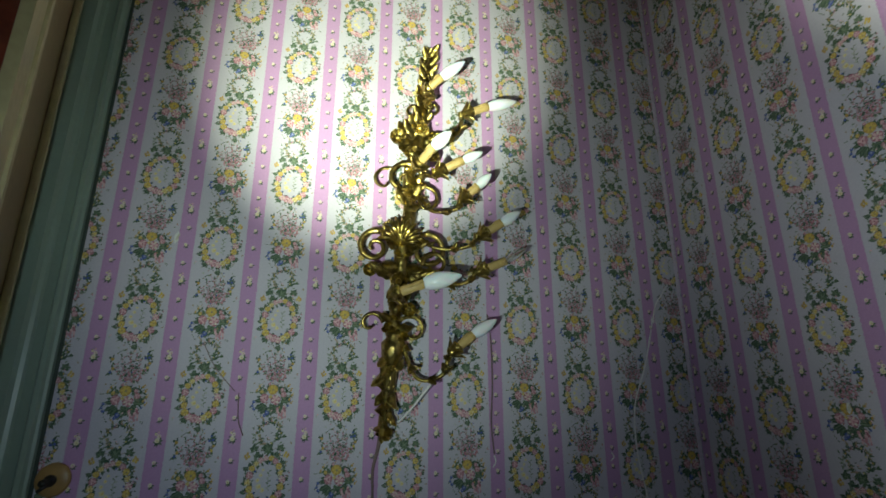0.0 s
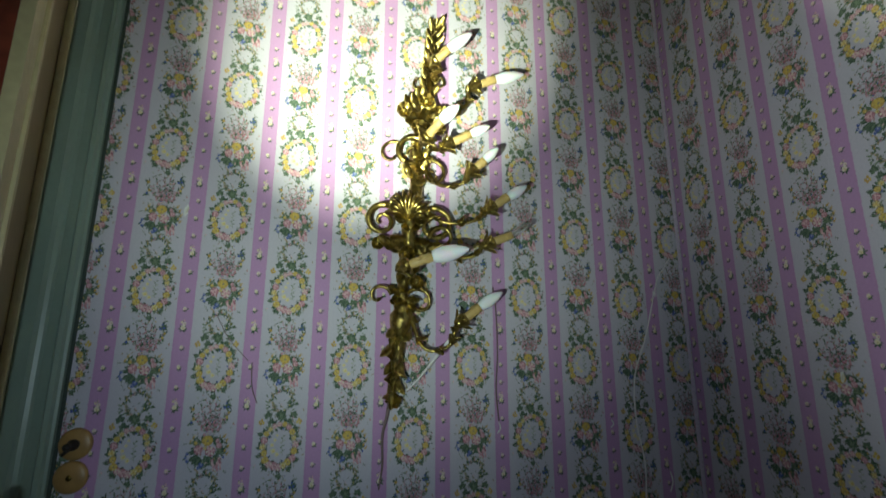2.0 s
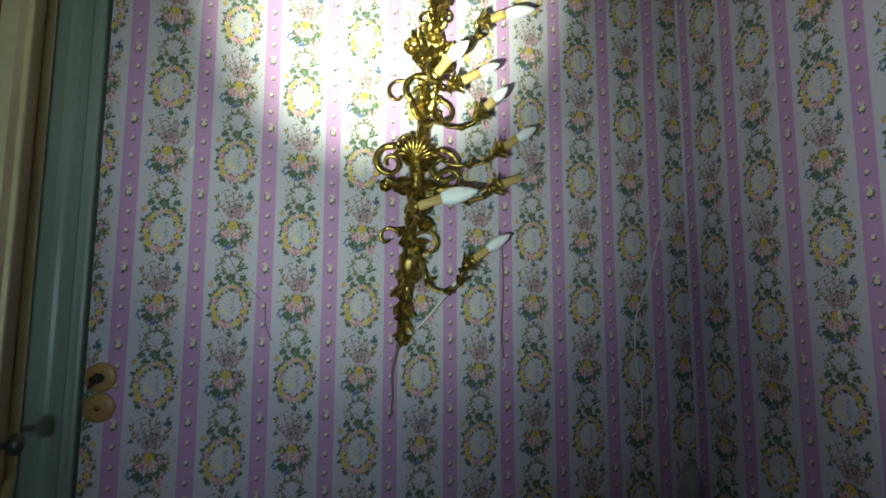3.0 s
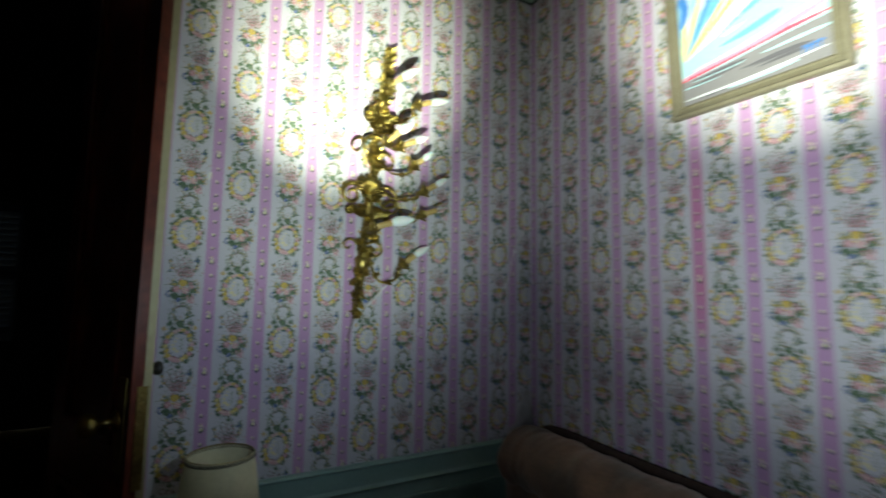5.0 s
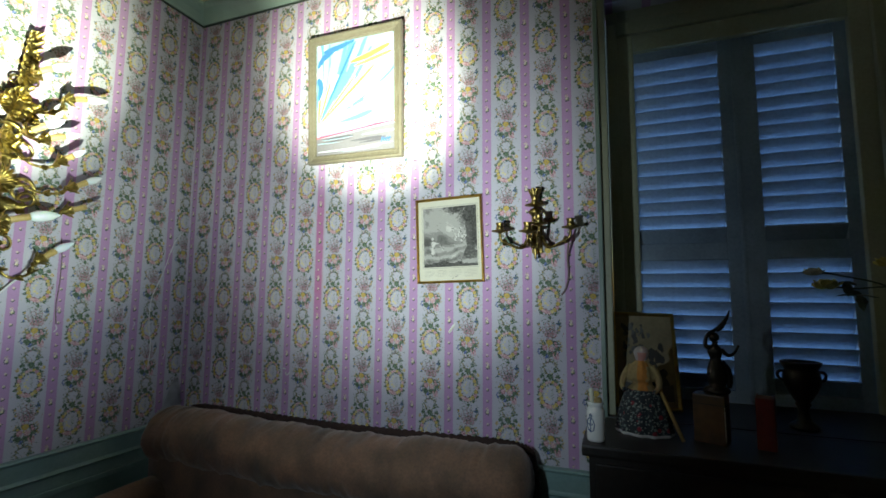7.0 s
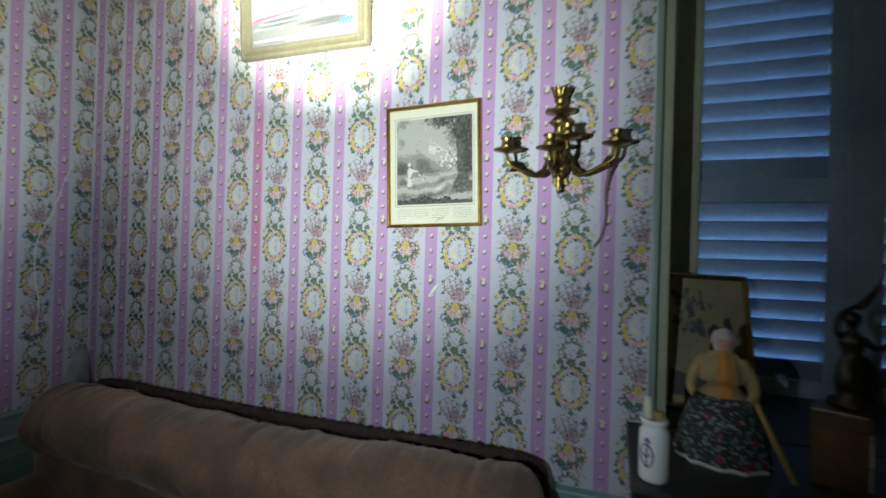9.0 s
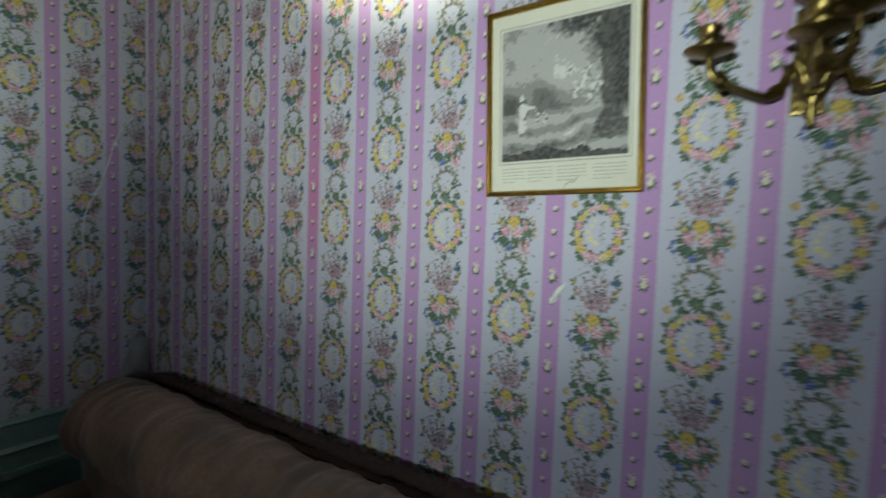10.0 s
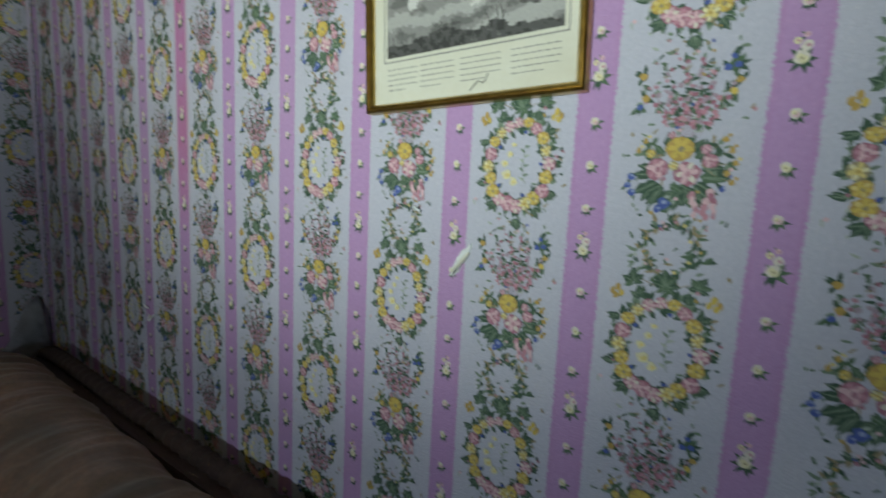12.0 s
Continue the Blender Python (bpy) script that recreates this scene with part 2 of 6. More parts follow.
M_leafgreen = mat("silk_leaf", (0.05, 0.07, 0.04), 0.6, grain=0.4)
M_cable = mat("dusty_flex", (0.22, 0.16, 0.16), 0.8, grain=0.5, grain_scale=150)

# ---- building helpers ----
def mesh_object(name, bm, material, parent=None, label="", smooth=False):
    me = bpy.data.meshes.new(name)
    bmesh.ops.recalc_face_normals(bm, faces=bm.faces)
    bm.to_mesh(me)
    bm.free()
    for m in (material if isinstance(material, (list, tuple)) else [material]):
        me.materials.append(m)
    if smooth:
        me.polygons.foreach_set("use_smooth", [True] * len(me.polygons))
    ob = new(name, me)
    if parent:
        ob.parent = parent
    return tagged(ob, label) if label else ob


def part(name, bm, material, parent, label="", smooth=False):
    return mesh_object(name, bm, material, parent, label, smooth)


def thing(name, label, category, at=None, group="", kind=""):
    ob = new(name)
    ob.empty_display_size = 0.05
    if at is not None:
        ob.matrix_world = at
    return tagged(ob, label, category, group, kind)


def structure(name, bm, material, label="", category="", smooth=False):
    return tagged(mesh_object(name, bm, material, smooth=smooth), label, category, kind="structure")


def box(bm, lo, hi, bevel=0.0):
    g = bmesh.ops.create_cube(bm, size=1.0)
    vs = g["verts"]
    for v in vs:
        v.co = Vector([lo[i] + (v.co[i] + 0.5) * (hi[i] - lo[i]) for i in range(3)])
    if bevel:
        es = {e for v in vs for e in v.link_edges}
        bmesh.ops.bevel(bm, geom=list(es), offset=bevel, segments=2, profile=0.7, affect='EDGES')
    return bm


def boxed(lo, hi, bevel=0.0):
    return box(bmesh.new(), lo, hi, bevel)


def lathe(profile, steps=24, bm=None, wobble=0.0):
    """Turned body round z from (radius, height) pairs."""
    bm = bm or bmesh.new()
    rings = []
    for r, z in profile:
        ring = []
        for i in range(steps):
            a = 2 * math.pi * i / steps
            rr = r * (1 + wobble * math.sin(3 * a + z * 40))
            ring.append(bm.verts.new((rr * math.cos(a), rr * math.sin(a), z)))
        rings.append(ring)
    for a, b in zip(rings, rings[1:]):
        for i in range(steps):
            bm.faces.new((a[i], a[(i + 1) % steps], b[(i + 1) % steps], b[i]))
    for ring, flip in ((rings[0], True), (rings[-1], False)):
        if profile[0 if flip else -1][0] > 1e-4:
            bm.faces.new(list(reversed(ring)) if flip else ring)
    return bm


def tube(points, radii, sides=8, bm=None):
    """Round bar swept along points, with a radius at each."""
    bm = bm or bmesh.new()
    pts = [Vector(p) for p in points]
    if isinstance(radii, (int, float)):
        radii = [radii] * len(pts)
    rings, side = [], None
    for i, p in enumerate(pts):
        d = (pts[min(i + 1, len(pts) - 1)] - pts[max(i - 1, 0)]).normalized()
        if side is None:
            side = d.orthogonal().normalized()
        side = (side - d * side.dot(d)).normalized()
        up = d.cross(side)
        rings.append([bm.verts.new(p + (side * math.cos(a) + up * math.sin(a)) * radii[i])
                      for a in (2 * math.pi * k / sides for k in range(sides))])
    for a, b in zip(rings, rings[1:]):
        for k in range(sides):
            bm.faces.new((a[k], a[(k + 1) % sides], b[(k + 1) % sides], b[k]))
    bm.faces.new(list(reversed(rings[0])))
    bm.faces.new(rings[-1])
    return bm


def smooth_path(points, steps=8):
    """Catmull-Rom curve through points."""
    pts = [Vector(p) for p in points]
    pts = [2 * pts[0] - pts[1]] + pts + [2 * pts[-1] - pts[-2]]
    out = []
    for a, b, c, d in zip(pts, pts[1:], pts[2:], pts[3:]):
        for k in range(steps):
            t = k / steps
            out.append(0.5 * ((2 * b) + (c - a) * t + (2 * a - 5 * b + 4 * c - d) * t * t + (3 * b - a - 3 * c + d) * t ** 3))
    return out + [pts[-2]]


def moulding(profile, start, end, out, bm=None):
    """A straight run of moulding: profile points (projection, height) swept from start to end; out is the way it projects."""
    bm = bm or bmesh.new()
    start, end, out = Vector(start), Vector(end), Vector(out)
    axis = (end - start).normalized()
    up = axis.cross(out).normalized()
    if abs(up.z) > 0.5 and up.z < 0:
        up = -up
    a = [bm.verts.new(start + out * p + up * h) for p, h in profile]
    b = [bm.verts.new(end + out * p + up * h) for p, h in profile]
    n = len(a)
    for i in range(n):
        bm.faces.new((a[i], a[(i + 1) % n], b[(i + 1) % n], b[i]))
    bm.faces.new(a)
    bm.faces.new(list(reversed(b)))
    return bm


# ---- the room ----
ROOM_X, ROOM_Y, TOP, RAIL = 4.9, -4.6, 3.13, 0.787
DOOR_R, DOOR_L, DOOR_TOP = -1.855, -2.95, 2.78
WIN_L, WIN_R, WIN_TOP, SILL = 2.225, 3.375, 2.86, 1.0

bm = bmesh.new()
box(bm, (-0.28, DOOR_R, 0), (0, 0.0, TOP))
box(bm, (-0.28, DOOR_L, DOOR_TOP), (0, DOOR_R, TOP))
box(bm, (-0.28, ROOM_Y, 0), (0, DOOR_L, TOP))
wall_west = structure("wall_west", bm, M_paper_a, "wall hung with striped floral lilac wallpaper", "wall")

bm = bmesh.new()
box(bm, (-0.28, 0, 0), (WIN_L, 0.5, TOP))
box(bm, (WIN_R, 0, 0), (ROOM_X, 0.5, TOP))
box(bm, (WIN_L, 0, 0), (WIN_R, 0.5, SILL - 0.02))
box(bm, (WIN_L, 0.3, WIN_TOP), (WIN_R, 0.5, TOP))
wall_north = structure("wall_north", bm, M_paper_b, "wall hung with striped floral lilac wallpaper", "wall")

structure("wall_east", boxed((ROOM_X, ROOM_Y, 0), (ROOM_X + 0.2, 0.5, TOP)), M_plaster, "plain plastered wall of the room", "wall")
structure("wall_south", boxed((-0.28, ROOM_Y - 0.2, 0), (ROOM_X + 0.2, ROOM_Y, TOP)), M_plaster, "plain plastered wall of the room", "wall")
structure("ceiling", boxed((-0.28, ROOM_Y - 0.2, TOP), (ROOM_X + 0.2, 0.5, TOP + 0.15)), M_ceiling, "yellow distempered ceiling", "ceiling")
structure("floor", boxed((-5.0, ROOM_Y - 0.2, -0.12), (ROOM_X + 0.2, 0.5, -0.02)), M_floor, "dark boarded floor under the planks", "floor")
structure("ground", boxed((-80, -80, -0.6), (80, 80, -0.5)), M_plaster, "plain ground round the house", "ground")

# cornice: a sea-green cove with a dark lining below
COVE = [(0, -0.085), (0.012, -0.085), (0.016, -0.070), (0.030, -0.040), (0.055, -0.016), (0.080, -0.012), (0.086, 0), (0, 0)]
structure("trim_cornice_west", moulding(COVE, (0.001, ROOM_Y, TOP - 0.001), (0.001, 0, TOP - 0.001), (1, 0, 0)), M_cornice, "sea-green painted cove cornice", "cornice")
structure("trim_cornice_north", moulding(COVE, (ROOM_X, -0.001, TOP - 0.001), (0, -0.001, TOP - 0.001), (0, -1, 0)), M_cornice, "sea-green painted cove cornice", "cornice")
LINE = [(0, -0.007), (0.007, -0.007), (0.009, 0), (0, 0)]
structure("trim_lining_west", moulding(LINE, (0.001, ROOM_Y, TOP - 0.088), (0.001, 0, TOP - 0.088), (1, 0, 0)), M_line, "thin dark lining under the cornice", "trim")
structure("trim_lining_north", moulding(LINE, (WIN_L, -0.001, TOP - 0.088), (0, -0.001, TOP - 0.088), (0, -1, 0)), M_line, "thin dark lining under the cornice", "trim")

# dado: capped rail over a panelled field
CAP = [(0, 0), (0.030, 0), (0.034, -0.006), (0.030, -0.013), (0.020, -0.018), (0.016, -0.085), (0.020, -0.092), (0.026, -0.098), (0.020, -0.106), (0, -0.106)]


def dado(name, start, end, out):
    s, e, o = Vector(start), Vector(end), Vector(out)
    structure("baseboard_" + name, moulding([(0, 0), (0.026, 0), (0.026, 0.15), (0.016, 0.17), (0, 0.17)], s, e, o), M_teal, "teal painted skirting board", "baseboard")
    structure("trim_dado_rail_" + name, moulding(CAP, s + Vector((0, 0, RAIL)), e + Vector((0, 0, RAIL)), o), M_teal, "teal painted dado rail with worn edge", "dado rail")
    field = structure("trim_dado_field_" + name, moulding([(0, 0.17), (0.008, 0.17), (0.008, RAIL - 0.106), (0, RAIL - 0.106)], s, e, o), M_teal, "teal painted dado panelling", "panelling")
    run = (e - s).normalized()
    n = max(1, round((e - s).length / 0.8))
    w = (e - s).length / n
    for k in range(n):
        b = bmesh.new()
        for a0, a1, z0, z1 in ((0.07, w - 0.07, 0.24, 0.265), (0.07, w - 0.07, 0.60, 0.625), (0.07, 0.095, 0.265, 0.60), (w - 0.095, w - 0.07, 0.265, 0.60)):
            p0, p1 = s + run * (k * w + a0) + o * 0.008, s + run * (k * w + a1) + o * 0.018
            box(b, (min(p0.x, p1.x), min(p0.y, p1.y), z0), (max(p0.x, p1.x), max(p0.y, p1.y), z1), 0.003)
        part("panel_moulding", b, M_teal, field)


dado("west", (0.001, -1.72, 0), (0.001, 0, 0), (1, 0, 0))
dado("north", (WIN_L, -0.001, 0), (0.03, -0.001, 0), (0, -1, 0))

structure("trim_rail_end", boxed((0.004, -0.150, RAIL - 0.001), (0.040, -0.034, RAIL + 0.008), 0.002), mat("bare_pine", (0.46, 0.27, 0.10), 0.6, grain=0.4, grain_scale=40), "strip of bare wood at the dado rail's end", "rail end")

# door casing, on the sconce wall, and the double door's open leaf
CASING = [(0, 0), (0.012, 0), (0.014, 0.006), (0.022, 0.010), (0.024, 0.020), (0.016, 0.026), (0.016, 0.048), (0.022, 0.052),
          (0.026, 0.060), (0.036, 0.066), (0.038, 0.100), (0.044, 0.106), (0.044, 0.128), (0.036, 0.135), (0, 0.135)]


def casing_run(name, y_edge, turn, material):
    b = bmesh.new()
    lo = [b.verts.new((p + 0.001, y_edge + turn * h, 0)) for p, h in CASING]
    hi = [b.verts.new((p + 0.001, y_edge + turn * h, DOOR_TOP + 0.10)) for p, h in CASING]
    n = len(lo)
    for i in range(n):
        b.faces.new((lo[i], lo[(i + 1) % n], hi[(i + 1) % n], hi[i]))
    b.faces.new(lo)
    b.faces.new(hi)
    structure(name, b, material, "green painted moulded door casing", "door casing")


casing_run("trim_door_casing", -1.716, -1, M_green)
casing_run("trim_door_casing_far", DOOR_L + 0.13, -1, M_green)
structure("trim_door_head", boxed((0.001, DOOR_L, DOOR_TOP - 0.02), (0.045, DOOR_R, DOOR_TOP + 0.10), 0.008), M_green, "green painted moulded door head", "door casing")
structure("trim_paper_edge", boxed((0.001, -1.7155, RAIL), (0.004, -1.708, TOP - 0.1)), M_line, "thin dark seam beside the door casing", "trim")


def handle(parent, at, material):
    h = part("door_handle", lathe([(0.004, 0), (0.026, 0.0), (0.026, 0.004), (0.010, 0.010), (0.008, 0.034), (0.014, 0.040), (0.026, 0.048), (0.030, 0.060), (0.026, 0.072), (0.012, 0.079), (0.0, 0.080)], 20), material, parent, "dark metal door knob", True)
    h.matrix_basis = at
    return h


def door_leaf():
    """Leaf along +x from the hinge; its -y face is varnished, its +y face and edges are painted."""
    L, H, T = 0.53, 2.70, 0.042
    leaf = thing("door_1", "open tall panelled door leaf, mahogany one side, cream painted other side", "door",
                 pose(0.012, DOOR_R + 0.004, 0.012, 0, 0, 25), kind="structure")
    core = bmesh.new()
    for lo, hi in (((0, -T / 2, 0), (0.085, T / 2, H)), ((L - 0.085, -T / 2, 0), (L, T / 2, H)), ((0.085, -T / 2, 0), (L - 0.085, T / 2, 0.20)),
                   ((0.085, -T / 2, 0.93), (L - 0.085, T / 2, 1.07)), ((0.085, -T / 2, H - 0.12), (L - 0.085, T / 2, H))):
        box(core, lo, hi)
    part("leaf_frame", core, M_cream, leaf, "cream painted door frame and edge")
    for z0, z1 in ((0.20, 0.93), (1.07, H - 0.12)):
        part("panel", boxed((0.085, -0.002, z0), (L - 0.085, 0.010, z1)), M_beige, leaf, "beige painted sunk panel")
        part("panel", boxed((0.085, -0.012, z0), (L - 0.085, -0.003, z1)), M_mahogany, leaf, "dark mahogany sunk panel")
        for sign, m in ((1, M_cream), (-1, M_mahogany)):
            b = bmesh.new()
            y0, y1 = (0.011, 0.028) if sign > 0 else (-0.030, -0.013)
            for lo, hi in (((0.085, y0, z0), (0.110, y1, z1)), ((L - 0.110, y0, z0), (L - 0.085, y1, z1)),
                           ((0.110, y0, z0), (L - 0.110, y1, z0 + 0.025)), ((0.110, y0, z1 - 0.025), (L - 0.110, y1, z1))):
                box(b, lo, hi, 0.006)
            part("panel_moulding", b, m, leaf)
    face = bmesh.new()
    for lo, hi in (((0.001, 0, 0), (0.084, 1, H)), ((L - 0.084, 0, 0), (L - 0.001, 1, H)), ((0.086, 0, 0), (L - 0.086, 1, 0.199)),
                   ((0.086, 0, 0.931), (L - 0.086, 1, 1.069)), ((0.086, 0, H - 0.119), (L - 0.086, 1, H))):
        box(face, (lo[0], -T / 2 - 0.004, lo[2]), (hi[0], -T / 2 - 0.0005, hi[2]), 0.001)
    part("varnished_face", face, M_mahogany, leaf, "glossy red-brown mahogany face")
    part("lock_plate", boxed((L - 0.060, -T / 2 - 0.007, 1.02), (L - 0.018, -T / 2 - 0.0042, 1.24), 0.001), M_brass, leaf, "tarnished brass lock plate")
    part("lock_strip", boxed((L + 0.0028, -0.012, 0.98), (L + 0.0045, 0.012, 1.22), 0.0005), M_brass, leaf, "tarnished brass edge plate")
    part("edge_lipping", boxed((L + 0.0005, -T / 2 - 0.004, 0), (L + 0.0025, 0.001, H)), M_mahogany, leaf, "dark varnished half of the edge")
    handle(leaf, pose(L - 0.06, -T / 2 - 0.006, 1.135, 90), M_brass)
    handle(leaf, pose(L - 0.06, T / 2, 1.25, -90) @ Matrix.Scale(0.6, 4), M_black_wood)
    for z in (0.3, 1.3, 2.4):
        part("hinge", lathe([(0.006, -0.05), (0.007, -0.048), (0.007, 0.048), (0.006, 0.05), (0.003, 0.056), (0.0, 0.058)], 10), M_brass, leaf).matrix_basis = pose(-0.008, T / 2, z)
    return leaf


door_leaf()

# the dark room beyond the doorway; its gloom is in the wall and ceiling colour
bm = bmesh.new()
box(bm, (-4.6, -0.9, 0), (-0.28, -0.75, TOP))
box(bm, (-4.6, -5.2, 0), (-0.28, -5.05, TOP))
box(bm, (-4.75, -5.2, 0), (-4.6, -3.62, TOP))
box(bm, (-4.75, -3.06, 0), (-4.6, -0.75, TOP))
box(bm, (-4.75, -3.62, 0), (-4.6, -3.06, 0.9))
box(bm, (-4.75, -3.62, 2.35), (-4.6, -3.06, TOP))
structure("wall_back_room", bm, M_dark_room, "walls of the room beyond, gloom put into their colour", "wall")
structure("ceiling_back_room", boxed((-4.75, -5.2, TOP), (-0.28, -0.75, TOP + 0.15)), M_dark_room, "ceiling of the room beyond, gloom put into its colour", "ceiling")


structure("trim_corner_seam", boxed((0.0008, -0.016, RAIL), (0.0045, -0.006, TOP - 0.1), 0.001), mat("paper_seam", (0.66, 0.60, 0.72), 0.8, grain=0.4, grain_scale=120, bump=0.3), "pale curled paper seam down the corner", "seam")

# ---- window with closed louvred shutters ----
def shutter(name, x0, x1, left_stile, right_stile, y, z0, z1, rails, matrix=None, pitch=0.062):
    sh = thing(name, "closed blue-grey louvred wooden shutter leaf", "shutter", matrix, "window shutters", "structure")
    T = 0.034
    b = bmesh.new()
    box(b, (x0, y, z0), (x0 + left_stile, y + T, z1), 0.003)
    part("stile", b, M_shutter, sh)
    part("stile", boxed((x1 - right_stile, y, z0), (x1, y + T, z1), 0.003), M_shutter, sh)
    for a, bb in rails:
        part("rail", boxed((x0 + left_stile, y + 0.002, a), (x1 - right_stile, y + T - 0.002, bb), 0.003), M_shutter, sh)
    shared = None
    for k in range(len(rails) - 1):
        lo, hi = rails[k][1], rails[k + 1][0]
        n = int((hi - lo) / pitch)
        step = (hi - lo) / n
        for i in range(n):
            if shared is None:
                sl = boxed((x0 + left_stile, -0.0045, -0.041), (x1 - right_stile, 0.0045, 0.041), 0.002)
                ob = part("slat", sl, M_shutter, sh)
                shared = ob.data
            else:
                ob = new("slat", shared)
                ob.parent = sh
            ob.matrix_basis = pose(0, y + T / 2, lo + (i + 0.5) * step, 31 + random.uniform(-2.0, 2.0), 0, 0)
    return sh


shutter("shutter", 2.372, 2.797, 0.008, 0.058, 0.44, 0.98, 2.655, [(0.98, 1.05), (1.62, 1.70), (2.60, 2.655)])
shutter("shutter", 2.800, 3.228, 0.085, 0.050, 0.44, 0.98, 2.655, [(0.98, 1.05), (1.62, 1.70), (2.60, 2.655)])
shutter("back_room_shutter", -0.28, 0.28, 0.06, 0.06, 0, 0.9, 2.35, [(0.9, 0.98), (1.55, 1.62), (2.27, 2.35)], pose(-4.70, -3.34, 0, 0, 0, 90))

window = thing("window_1", "olive painted window frame deep in its embrasure", "window", kind="structure")
for lo, hi in (((WIN_L + 0.03, 0.392, SILL), (2.300, 0.44, 2.80)), ((3.30, 0.392, SILL), (WIN_R - 0.03, 0.44, 2.80)), ((2.30, 0.392, 2.735), (3.30, 0.44, 2.80))):
    part("outer_frame", boxed(lo, hi, 0.010), M_olive, window)
for lo, hi in (((2.302, 0.405, SILL), (2.378, 0.4385, 2.733)), ((3.222, 0.405, SILL), (3.298, 0.4385, 2.733)), ((2.379, 0.405, 2.646), (3.221, 0.4385, 2.733))):
    part("inner_frame", boxed(lo, hi, 0.008), M_olive, window)
part("meeting_strip", boxed((2.789, 0.430, SILL + 0.01), (2.808, 0.4392, 2.645), 0.003), M_shutter, window, "blue-grey cover strip between the shutters")
for x in (2.296, 3.304):
    part("bead", boxed((x - 0.006, 0.384, SILL), (x + 0.006, 0.391, 2.735), 0.003), M_olive, window)
structure("trim_embrasure_left", boxed((WIN_L - 0.001, 0.02, SILL), (WIN_L + 0.028, 0.44, 2.86), 0.004), M_olive, "dark olive painted window reveal", "reveal")
structure("trim_embrasure_right", boxed((WIN_R - 0.028, 0.02, SILL), (WIN_R + 0.001, 0.44, 2.86), 0.004), M_olive, "dark olive painted window reveal", "reveal")
structure("trim_embrasure_head", boxed((WIN_L + 0.03, 0.395, 2.80), (WIN_R - 0.03, 0.45, TOP - 0.005)), M_olive, "dark olive painted panel above the window", "panel")
structure("window_sill", boxed((WIN_L, -0.015, SILL - 0.03), (WIN_R, 0.44, SILL), 0.004), M_black_wood, "dark stained wooden window sill", "sill")
structure("trim_batten", boxed((WIN_L - 0.018, -0.010, RAIL), (WIN_L - 0.001, 0.02, TOP - 0.1), 0.004), M_green, "narrow green batten at the paper's edge", "batten")


